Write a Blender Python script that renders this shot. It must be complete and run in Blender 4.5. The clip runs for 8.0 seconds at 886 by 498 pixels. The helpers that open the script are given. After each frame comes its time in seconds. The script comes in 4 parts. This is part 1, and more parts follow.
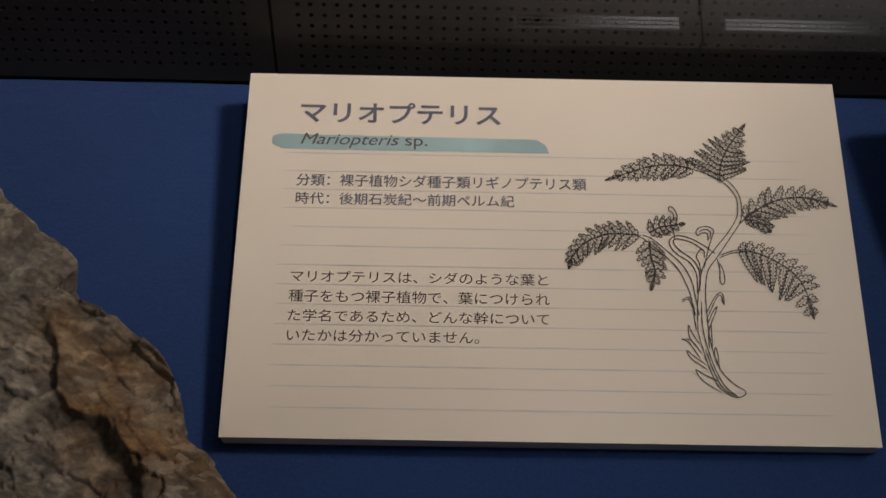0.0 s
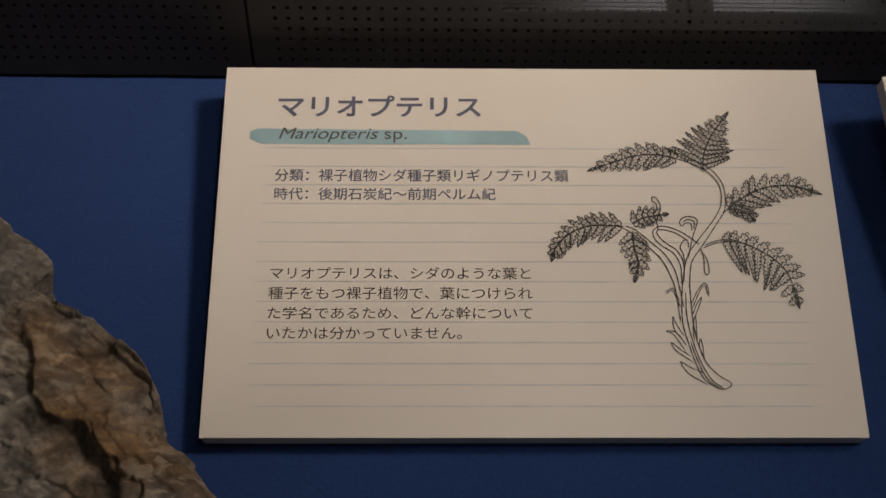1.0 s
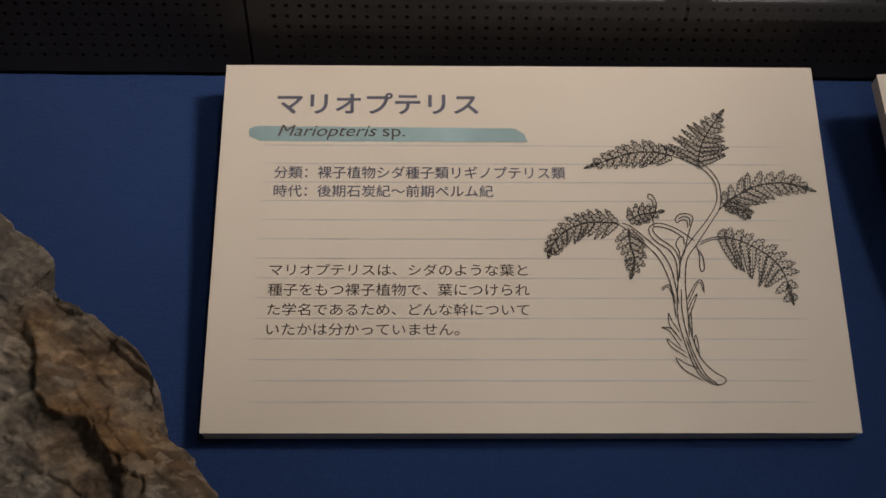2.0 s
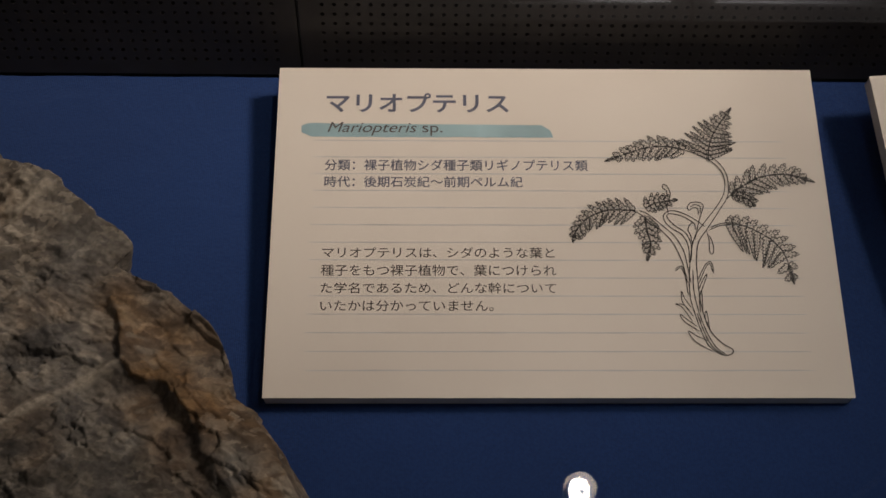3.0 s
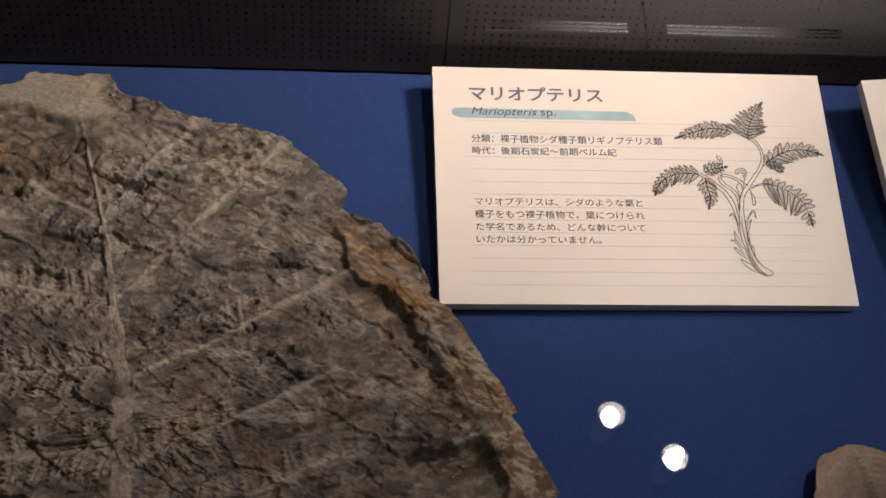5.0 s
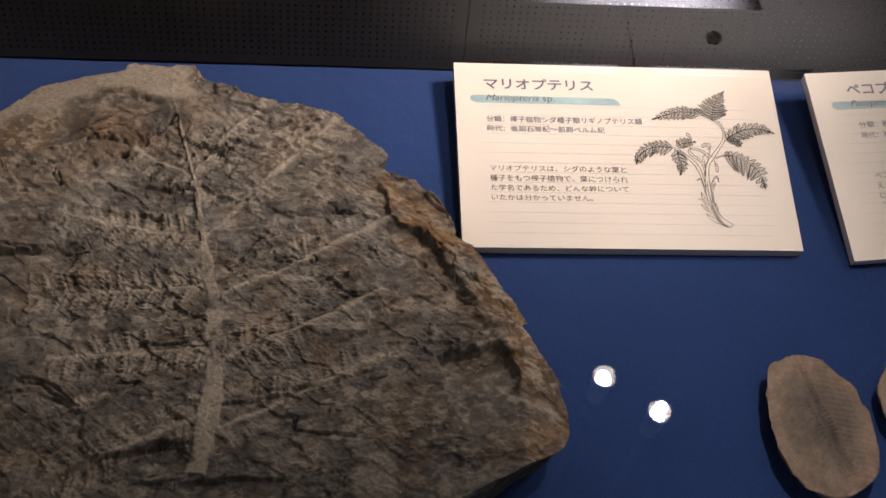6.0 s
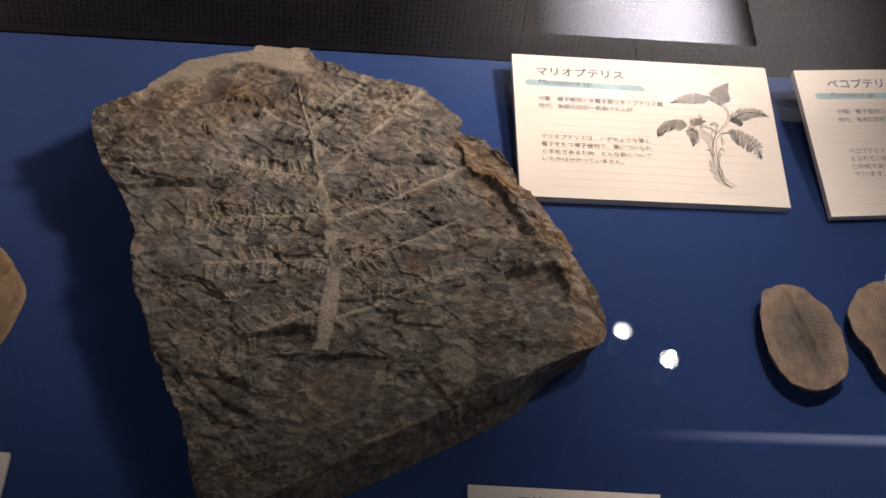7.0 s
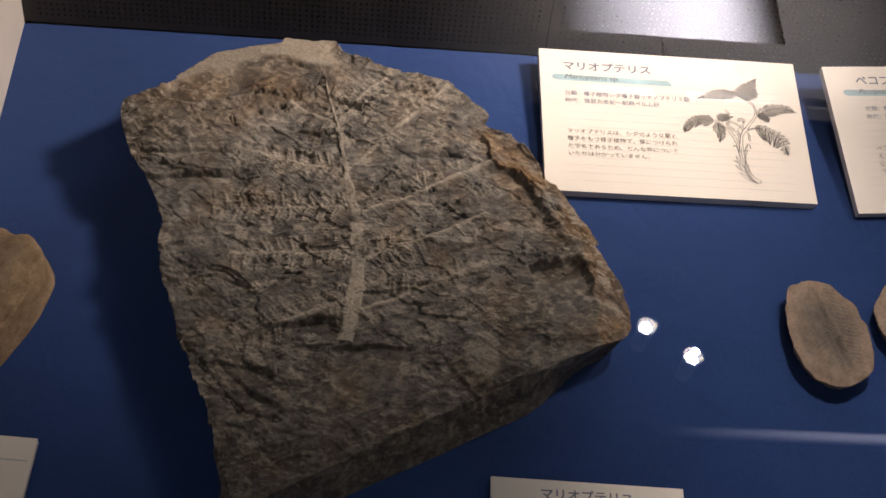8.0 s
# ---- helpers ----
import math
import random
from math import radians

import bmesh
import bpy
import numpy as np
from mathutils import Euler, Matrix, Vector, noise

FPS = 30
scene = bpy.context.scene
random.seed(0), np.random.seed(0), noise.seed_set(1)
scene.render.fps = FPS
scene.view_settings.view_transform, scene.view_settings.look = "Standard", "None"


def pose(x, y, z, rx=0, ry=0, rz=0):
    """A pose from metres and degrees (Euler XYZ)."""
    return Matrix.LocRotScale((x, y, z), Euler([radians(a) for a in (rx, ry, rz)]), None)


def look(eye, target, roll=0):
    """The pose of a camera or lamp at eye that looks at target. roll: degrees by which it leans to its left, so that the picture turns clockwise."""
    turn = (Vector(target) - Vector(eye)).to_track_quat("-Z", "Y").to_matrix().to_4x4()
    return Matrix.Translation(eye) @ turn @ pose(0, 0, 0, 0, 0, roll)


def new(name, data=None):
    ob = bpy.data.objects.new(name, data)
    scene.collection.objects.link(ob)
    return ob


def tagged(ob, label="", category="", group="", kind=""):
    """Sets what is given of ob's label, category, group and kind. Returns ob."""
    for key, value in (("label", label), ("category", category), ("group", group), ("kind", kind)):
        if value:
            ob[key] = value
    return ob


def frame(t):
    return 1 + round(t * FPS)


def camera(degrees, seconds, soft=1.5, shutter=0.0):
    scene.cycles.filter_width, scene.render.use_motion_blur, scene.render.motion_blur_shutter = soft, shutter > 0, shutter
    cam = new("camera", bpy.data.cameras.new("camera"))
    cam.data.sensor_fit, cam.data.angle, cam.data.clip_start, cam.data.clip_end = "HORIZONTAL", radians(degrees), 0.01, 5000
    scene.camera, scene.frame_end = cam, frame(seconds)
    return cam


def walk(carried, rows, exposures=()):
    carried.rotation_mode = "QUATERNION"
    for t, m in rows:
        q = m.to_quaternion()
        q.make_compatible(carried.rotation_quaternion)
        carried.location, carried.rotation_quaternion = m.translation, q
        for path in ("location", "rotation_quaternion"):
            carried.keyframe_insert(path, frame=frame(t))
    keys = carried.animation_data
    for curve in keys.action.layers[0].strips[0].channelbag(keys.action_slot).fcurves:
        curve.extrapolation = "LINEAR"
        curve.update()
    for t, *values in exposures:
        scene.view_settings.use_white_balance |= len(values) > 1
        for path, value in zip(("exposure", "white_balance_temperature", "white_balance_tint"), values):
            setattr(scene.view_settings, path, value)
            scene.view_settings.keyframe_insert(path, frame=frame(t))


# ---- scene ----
EXPOSURES = [(0, -0.41, 6500, 10), (1.5, -0.44, 6500, 10), (3.0, -0.44, 6500, 11), (3.5, -0.22, 6500, 12), (4.5, 0.33, 6500, 15),
             (6.5, 0.92, 6500, 16), (7.0, 1.06, 6500, 15), (8.0, 1.13, 6500, 14)]
cam = camera(40, 8.0, soft=1.6)
walk(cam, [
    (0, pose(0.0603, -0.2685, 0.3742, 28.062, -0.909, 0.932)),
    (0.5, pose(0.0639, -0.2655, 0.3730, 27.570, -0.483, 0.626)),
    (1, pose(0.0644, -0.2630, 0.3718, 27.291, -0.770, 0.000)),
    (1.5, pose(0.0649, -0.2600, 0.3715, 26.852, -0.890, -0.034)),
    (3, pose(0.0515, -0.2866, 0.4140, 26.641, -0.772, -0.000)),
    (3.5, pose(0.0342, -0.3124, 0.4446, 27.204, -1.672, 0.452)),
    (4, pose(0.0148, -0.3373, 0.4776, 27.240, -1.895, 0.465)),
    (4.5, pose(-0.0152, -0.3647, 0.5058, 27.818, -3.050, -0.435)),
    (5, pose(-0.0590, -0.3936, 0.5347, 28.171, -4.978, -1.800)),
    (5.2, pose(-0.0655, -0.4132, 0.5568, 28.403, -4.380, -2.263)),
    (6.3, pose(-0.0904, -0.5516, 0.6395, 32.159, -5.217, -1.818)),
    (6.5, pose(-0.0957, -0.5753, 0.6569, 32.326, -4.790, -1.445)),
    (7, pose(-0.1526, -0.6760, 0.7318, 33.658, -6.101, -1.128)),
    (7.5, pose(-0.1617, -0.6826, 0.7324, 33.586, -6.035, -0.644)),
    (8, pose(-0.1531, -0.6810, 0.7314, 33.491, -5.449, -0.023)),
], exposures=EXPOSURES)

# ---- light ----
world = bpy.data.worlds.new("room_dark")
world.use_nodes = True
world.node_tree.nodes["Background"].inputs[0].default_value = (0.20, 0.22, 0.26, 1)
world.node_tree.nodes["Background"].inputs[1].default_value = 0.05
scene.world = world

SPOTS = [(0.138, -0.099, 0.565), (0.178, -0.132, 0.560)]
MAIN = (0.55, 0.09, 0.75)


def beam(place, aim, watts, wide, soft):
    data = bpy.data.lights.new("downlight_beam", "SPOT")
    data.energy, data.color = watts, (1.0, 0.84, 0.72)
    data.spot_size, data.spot_blend, data.shadow_soft_size = radians(wide), 1.0, soft
    new("downlight_beam", data).matrix_world = look(place, aim)


beam((MAIN[0], MAIN[1], MAIN[2] - 0.02), (-0.14, 0.16, 0.0), 33, 60, 0.08)
for place, aim, watts in zip(SPOTS, ((0.03, 0.06, 0), (0.20, -0.28, 0)), (2.1, 3.2)):
    beam((place[0], place[1], place[2] - 0.015), aim, watts, 50, 0.004)


# ---- materials ----
def material(name, rough=0.6, metal=0.0):
    m = bpy.data.materials.new(name)
    m.use_nodes = True
    nt = m.node_tree
    b = nt.nodes["Principled BSDF"]
    b.inputs["Roughness"].default_value = rough
    b.inputs["Metallic"].default_value = metal
    return m, nt, b


def node(nt, kind, **values):
    n = nt.nodes.new(kind)
    for key, value in values.items():
        n.inputs[key].default_value = value
    return n


def coords(nt, space="Object"):
    return nt.nodes.new("ShaderNodeTexCoord").outputs[space]


def noise_tex(nt, vector, scale, detail=4, rough=0.55, distortion=0.0):
    n = node(nt, "ShaderNodeTexNoise", Scale=scale, Detail=detail, Roughness=rough, Distortion=distortion)
    nt.links.new(vector, n.inputs["Vector"])
    return n.outputs["Fac"]


def ramp(nt, fac, *stops):
    r = nt.nodes.new("ShaderNodeValToRGB")
    while len(r.color_ramp.elements) < len(stops):
        r.color_ramp.elements.new(0.5)
    for e, (pos, col) in zip(r.color_ramp.elements, stops):
        e.position = pos
        e.color = (*col, 1) if len(col) == 3 else col
    nt.links.new(fac, r.inputs[0])
    return r.outputs[0]


def mix(nt, fac, a, b, how="MIX"):
    m = nt.nodes.new("ShaderNodeMix")
    m.data_type, m.blend_type = "RGBA", how
    for sock, value in ((m.inputs[0], fac), (m.inputs[6], a), (m.inputs[7], b)):
        if isinstance(value, (int, float)):
            sock.default_value = value
        elif isinstance(value, tuple):
            sock.default_value = (*value, 1)
        else:
            nt.links.new(value, sock)
    return m.outputs[2]


def bump(nt, shader, height, strength, distance=0.001, before=None):
    n = node(nt, "ShaderNodeBump", Strength=strength, Distance=distance)
    nt.links.new(height, n.inputs["Height"])
    if before:
        nt.links.new(before, n.inputs["Normal"])
    nt.links.new(n.outputs[0], shader.inputs["Normal"])
    return n.outputs[0]


def attribute(nt, name):
    n = nt.nodes.new("ShaderNodeAttribute")
    n.attribute_name = name
    return n.outputs["Fac"]


def cloth_material():
    m, nt, b = material("blue_cloth", 0.95)
    v = coords(nt)
    big = noise_tex(nt, v, 9, 3)
    fine = noise_tex(nt, v, 900, 2)
    c = ramp(nt, big, (0.3, (0.0065, 0.033, 0.140)), (0.7, (0.0095, 0.042, 0.170)))
    c = mix(nt, 0.18, c, ramp(nt, fine, (0.35, (0.004, 0.016, 0.07)), (0.65, (0.02, 0.068, 0.23))))
    nt.links.new(c, b.inputs["Base Color"])
    b.inputs["Sheen Weight"].default_value = 0.15
    w = nt.nodes.new("ShaderNodeTexWave")
    w.inputs["Scale"].default_value = 420
    w.inputs["Distortion"].default_value = 1.0
    nt.links.new(v, w.inputs["Vector"])
    n1 = bump(nt, b, w.outputs["Fac"], 0.25, 0.0003)
    n2 = bump(nt, b, noise_tex(nt, v, 48, 3, 0.5, 0.8), 0.35, 0.0025, n1)
    bump(nt, b, fine, 0.35, 0.0006, n2)
    return m


def panel_material():
    m, nt, b = material("dark_painted_panel", 0.55)
    v = coords(nt)
    f = noise_tex(nt, v, 35, 5)
    nt.links.new(ramp(nt, f, (0.3, (0.016, 0.014, 0.014)), (0.75, (0.027, 0.023, 0.023))), b.inputs["Base Color"])
    nt.links.new(ramp(nt, noise_tex(nt, v, 60, 4), (0.3, (0.45,) * 3), (0.7, (0.68,) * 3)), b.inputs["Roughness"])
    bump(nt, b, noise_tex(nt, v, 1400, 2), 0.25, 0.0003)
    return m


def card_material(name, low, high):
    m, nt, b = material(name, 0.42)
    v = coords(nt)
    c = ramp(nt, noise_tex(nt, v, 14, 4), (0.3, low), (0.7, high))
    c = mix(nt, 0.06, c, ramp(nt, noise_tex(nt, v, 1500, 2), (0.4, (0.5, 0.47, 0.42)), (0.6, (0.9, 0.88, 0.84))))
    nt.links.new(c, b.inputs["Base Color"])
    b.inputs["Specular IOR Level"].default_value = 0.5
    bump(nt, b, noise_tex(nt, v, 700, 3), 0.10, 0.0002)
    return m


def ink_material(name, col, vary=0.25, scale=160):
    m, nt, b = material(name, 0.42)
    v = coords(nt)
    c = ramp(nt, noise_tex(nt, v, scale, 4), (0.3, tuple(k * (1 - vary) for k in col)), (0.75, tuple(min(1, k * (1 + vary)) for k in col)))
    nt.links.new(c, b.inputs["Base Color"])
    b.inputs["Specular IOR Level"].default_value = 0.5
    return m


def shale_material():
    m, nt, b = material("grey_brown_shale", 0.82)
    v = coords(nt)
    big, mid, fine = noise_tex(nt, v, 16, 5, 0.6, 0.6), noise_tex(nt, v, 75, 6, 0.65, 0.8), noise_tex(nt, v, 520, 4, 0.7)
    base = ramp(nt, mid, (0.30, (0.066, 0.062, 0.058)), (0.50, (0.150, 0.138, 0.124)), (0.70, (0.29, 0.270, 0.240)))
    base = mix(nt, ramp(nt, big, (0.48, (0, 0, 0)), (0.68, (0.40,) * 3)), base, (0.170, 0.130, 0.086))
    rust = ramp(nt, mid, (0.3, (0.085, 0.048, 0.024)), (0.55, (0.21, 0.128, 0.062)), (0.78, (0.40, 0.28, 0.15)))
    base = mix(nt, attribute(nt, "rust"), base, rust)
    pale = ramp(nt, fine, (0.3, (0.31, 0.27, 0.215)), (0.7, (0.46, 0.41, 0.335)))
    squash = nt.nodes.new("ShaderNodeMapping")
    squash.inputs["Scale"].default_value = (1.0, 2.0, 1.0)
    squash.inputs["Rotation"].default_value = (0, 0, radians(-18))
    jitter = nt.nodes.new("ShaderNodeTexNoise")
    jitter.inputs["Scale"].default_value = 260
    nt.links.new(v, jitter.inputs["Vector"])
    stir = nt.nodes.new("ShaderNodeVectorMath")
    stir.operation = "MULTIPLY_ADD"
    stir.inputs[1].default_value = (0.004, 0.004, 0.004)
    nt.links.new(jitter.outputs["Color"], stir.inputs[0])
    nt.links.new(v, stir.inputs[2])
    nt.links.new(stir.outputs[0], squash.inputs["Vector"])
    chips = []
    for size in (95.0, 260.0):
        cell = node(nt, "ShaderNodeTexVoronoi", Scale=size)
        nt.links.new(squash.outputs[0], cell.inputs["Vector"])
        chips.append(cell.outputs["Color"])
        base = mix(nt, 0.6, base, ramp(nt, cell.outputs["Color"], (0.2, (0.62, 0.63, 0.66)), (0.8, (1.25, 1.23, 1.18))), "MULTIPLY")
    where = ramp(nt, big, (0.46, (0, 0, 0)), (0.58, (0.40,) * 3))
    chip = ramp(nt, chips[1], (0.66, (0, 0, 0)), (0.70, (1, 1, 1)))
    base = mix(nt, mix(nt, 1.0, where, chip, "MULTIPLY"), base, pale)
    base = mix(nt, attribute(nt, "pale"), base, pale)
    speck = ramp(nt, fine, (0.36, (0.80,) * 3), (0.66, (1.10,) * 3))
    base = mix(nt, 0.85, base, speck, "MULTIPLY")
    nt.links.new(base, b.inputs["Base Color"])
    b.inputs["Specular IOR Level"].default_value = 0.35
    wob = nt.nodes.new("ShaderNodeTexNoise")
    wob.inputs["Scale"].default_value = 60
    nt.links.new(v, wob.inputs["Vector"])
    shift = nt.nodes.new("ShaderNodeVectorMath")
    shift.operation = "MULTIPLY_ADD"
    shift.inputs[1].default_value = (0.022, 0.022, 0.022)
    nt.links.new(wob.outputs["Color"], shift.inputs[0])
    nt.links.new(v, shift.inputs[2])
    before = None
    for turn, stretch, scale, deep in ((24, 2.4, 48, 0.0022), (12, 2.1, 110, 0.0012), (-30, 1.7, 230, 0.0006)):
        warp = nt.nodes.new("ShaderNodeMapping")
        warp.inputs["Scale"].default_value = (1.0, stretch, 1.0)
        warp.inputs["Rotation"].default_value = (0, 0, radians(turn))
        nt.links.new(shift.outputs[0], warp.inputs["Vector"])
        vor = node(nt, "ShaderNodeTexVoronoi", Scale=float(scale))
        nt.links.new(warp.outputs[0], vor.inputs["Vector"])
        before = bump(nt, b, vor.outputs["Color"], 0.75, deep, before)
    before = bump(nt, b, chips[1], 0.6, 0.0007, bump(nt, b, chips[0], 0.4, 0.0010, before))
    before = bump(nt, b, mid, 0.30, 0.0015, before)
    bump(nt, b, fine, 0.35, 0.0007, before)
    return m


def tan_stone_material(name, dark, light, core=None):
    m, nt, b = material(name, 0.85)
    v = coords(nt)
    mid, fine = noise_tex(nt, v, 110, 5, 0.65), noise_tex(nt, v, 700, 3, 0.7)
    base = ramp(nt, mid, (0.3, dark), (0.7, light))
    if core:
        base = mix(nt, attribute(nt, "pale"), base, ramp(nt, mid, (0.3, tuple(k * 0.75 for k in core)), (0.7, tuple(k * 1.25 for k in core))))
    base = mix(nt, 0.8, base, ramp(nt, fine, (0.35, (0.72,) * 3), (0.65, (1.1,) * 3)), "MULTIPLY")
    nt.links.new(base, b.inputs["Base Color"])
    n1 = bump(nt, b, mid, 0.4, 0.0014)
    bump(nt, b, fine, 0.5, 0.0006, n1)
    return m


def paint_material(name, col, rough=0.6, scale=20):
    m, nt, b = material(name, rough)
    v = coords(nt)
    nt.links.new(ramp(nt, noise_tex(nt, v, scale, 4), (0.3, tuple(k * 0.88 for k in col)), (0.7, tuple(min(1, k * 1.08) for k in col))), b.inputs["Base Color"])
    bump(nt, b, noise_tex(nt, v, scale * 30, 2), 0.12, 0.0005)
    return m


def glow_material(name, col, strength):
    m = bpy.data.materials.new(name)
    m.use_nodes = True
    nt = m.node_tree
    nt.nodes.remove(nt.nodes["Principled BSDF"])
    e = node(nt, "ShaderNodeEmission", Color=(*col, 1), Strength=strength)
    nt.links.new(e.outputs[0], nt.nodes["Material Output"].inputs[0])
    return m


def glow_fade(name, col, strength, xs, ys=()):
    """A glow, of a lamp or put on the ceiling as its lit look, that fades towards its ends: along x between the four
    places xs, and along y between the two places ys.
    """
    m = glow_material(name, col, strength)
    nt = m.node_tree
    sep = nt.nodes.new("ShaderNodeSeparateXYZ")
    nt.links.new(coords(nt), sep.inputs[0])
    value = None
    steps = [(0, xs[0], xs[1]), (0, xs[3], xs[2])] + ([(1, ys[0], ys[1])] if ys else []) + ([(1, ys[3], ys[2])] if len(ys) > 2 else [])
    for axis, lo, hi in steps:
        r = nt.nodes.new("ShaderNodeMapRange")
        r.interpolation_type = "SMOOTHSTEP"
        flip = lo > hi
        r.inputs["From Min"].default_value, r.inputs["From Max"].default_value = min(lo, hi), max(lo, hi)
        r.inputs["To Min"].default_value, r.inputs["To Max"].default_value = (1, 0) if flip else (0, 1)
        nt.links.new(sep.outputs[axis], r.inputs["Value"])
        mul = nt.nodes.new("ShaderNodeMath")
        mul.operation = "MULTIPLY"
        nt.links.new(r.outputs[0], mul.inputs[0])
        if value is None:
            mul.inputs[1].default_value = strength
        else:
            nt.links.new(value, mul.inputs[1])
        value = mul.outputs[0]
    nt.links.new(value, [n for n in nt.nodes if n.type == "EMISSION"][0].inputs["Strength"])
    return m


def glass_material():
    m = bpy.data.materials.new("clear_glass")
    m.use_nodes = True
    nt = m.node_tree
    nt.nodes.remove(nt.nodes["Principled BSDF"])
    clear = node(nt, "ShaderNodeBsdfTransparent", Color=(0.97, 0.985, 0.975, 1))
    gloss = node(nt, "ShaderNodeBsdfGlossy", Roughness=0.0)
    fres = node(nt, "ShaderNodeFresnel", IOR=1.5)
    twice = nt.nodes.new("ShaderNodeMath")
    twice.operation = "MULTIPLY"
    twice.inputs[1].default_value = 1.8
    twice.use_clamp = True
    nt.links.new(fres.outputs[0], twice.inputs[0])
    mx = nt.nodes.new("ShaderNodeMixShader")
    nt.links.new(twice.outputs[0], mx.inputs[0])
    nt.links.new(clear.outputs[0], mx.inputs[1])
    nt.links.new(gloss.outputs[0], mx.inputs[2])
    nt.links.new(mx.outputs[0], nt.nodes["Material Output"].inputs[0])
    return m


M_CLOTH = cloth_material()
M_PANEL = panel_material()
M_CARD = card_material("cream_card_face", (0.76, 0.70, 0.625), (0.82, 0.765, 0.69))
M_CORE = card_material("white_foam_core", (0.62, 0.59, 0.56), (0.72, 0.69, 0.66))
M_TITLE = ink_material("slate_blue_ink", (0.135, 0.145, 0.205))
M_TEXT = ink_material("dark_grey_ink", (0.095, 0.082, 0.078))
M_DRAW = ink_material("black_drawing_ink", (0.022, 0.019, 0.018))
M_RULE = ink_material("faint_blue_rule_ink", (0.58, 0.585, 0.585), 0.12, 60)
M_MARK = ink_material("turquoise_marker_ink", (0.33, 0.485, 0.53), 0.30, 42)
M_SHALE = shale_material()
M_TAN = tan_stone_material("tan_sandstone", (0.20, 0.125, 0.065), (0.42, 0.30, 0.18), (0.17, 0.125, 0.085))
M_NODULE = tan_stone_material("ironstone_nodule", (0.21, 0.155, 0.115), (0.36, 0.275, 0.21), (0.13, 0.115, 0.10))
M_WHITE = paint_material("white_case_paint", (0.62, 0.57, 0.52), 0.5)
M_BLACK = paint_material("black_case_paint", (0.02, 0.02, 0.022), 0.5)
M_CEIL = paint_material("dark_ceiling_paint", (0.030, 0.029, 0.030), 0.8, 2)
M_CEIL2 = paint_material("pale_ceiling_paint", (0.55, 0.52, 0.52), 0.8, 2)
M_WALL = paint_material("dim_room_wall_paint", (0.06, 0.055, 0.055), 0.8, 2)
M_FLOOR = paint_material("dark_carpet", (0.03, 0.03, 0.035), 0.95, 6)
M_GLASS = glass_material()
M_GLOW = glow_material("warm_lamp_glow", (1.0, 0.93, 0.84), 60.0)
M_TUBE = glow_fade("cool_tube_glow", (1.0, 0.95, 0.97), 1.7, (-0.20, -0.02, 0.06, 0.24))
# West strip: glow fades out towards its west end.
M_TUBE_WEST = glow_fade("west_tube_glow", (1.0, 0.95, 0.97), 1.9, (0.02, 0.19, 0.25, 0.30))
# Tray gives off no light itself; tube light on it is added as glow.
M_TRAY = glow_material("tray_lit_as_glow", (1.0, 0.92, 0.90), 0.35)
M_RAIL = glow_fade("dim_tube_glow", (0.80, 0.82, 1.0), 1.1, (0.02, 0.24, 0.34, 0.75), (-0.009, 0.0, 0.0005, 0.006))
M_DIFFUSER = glow_fade("bright_diffuser_glow", (0.95, 0.92, 1.0), 6.5, (-0.03, 0.25, 0.27, 0.40))
# The ceiling is no lamp: light falling on it is put in as glow.
M_LIT = glow_fade("ceiling_lit_as_glow", (1.0, 0.92, 0.90), 0.62, (-0.10, 0.50, 0.60, 0.95), (0.60, 0.76))
# Glow of the added fill panel, not of a known lamp.
M_ROOM_FILL = glow_material("room_fill_glow", (1.0, 0.92, 0.84), 0.6)
M_INK_NO = ink_material("painted_number_ink", (0.03, 0.026, 0.024))


# ---- building helpers ----
def part(name, bm, mat, parent=None, label="", smooth=False):
    """Links a bmesh, or (verts, faces), as one mesh object."""
    me = bpy.data.meshes.new(name)
    if isinstance(bm, tuple):
        me.from_pydata(*([list(map(tuple, bm[0])), [], [tuple(f) for f in bm[1]]]))
        me.update()
    else:
        bm.to_mesh(me)
        bm.free()
    if smooth:
        me.polygons.foreach_set("use_smooth", [True] * len(me.polygons))
    if mat:
        me.materials.append(mat)
    ob = new(name, me)
    ob.parent = parent
    if label:
        tagged(ob, label)
    return ob


def thing(name, m, label, category, group="", kind=""):
    e = new(name)
    e.empty_display_size = 0.02
    e.matrix_world = m
    return tagged(e, label, category, group, kind)


def block(x0, y0, z0, x1, y1, z1, bevel=0.0):
    bm = bmesh.new()
    bmesh.ops.create_cube(bm, size=1, matrix=Matrix.Translation(((x0 + x1) / 2, (y0 + y1) / 2, (z0 + z1) / 2)) @ Matrix.Diagonal((x1 - x0, y1 - y0, z1 - z0, 1)))
    if bevel:
        bmesh.ops.bevel(bm, geom=bm.edges[:], offset=bevel, segments=2, affect="EDGES")
    return bm


def add_attribute(ob, name, values):
    a = ob.data.attributes.new(name, "FLOAT", "POINT")
    a.data.foreach_set("value", np.asarray(values, dtype=np.float32))


# ---- the case and the room ----
GLASS_Z = 0.15
LEAN = 13.0
PITCH, FIRST, GAP = 0.004725, 0.00855, 0.0194


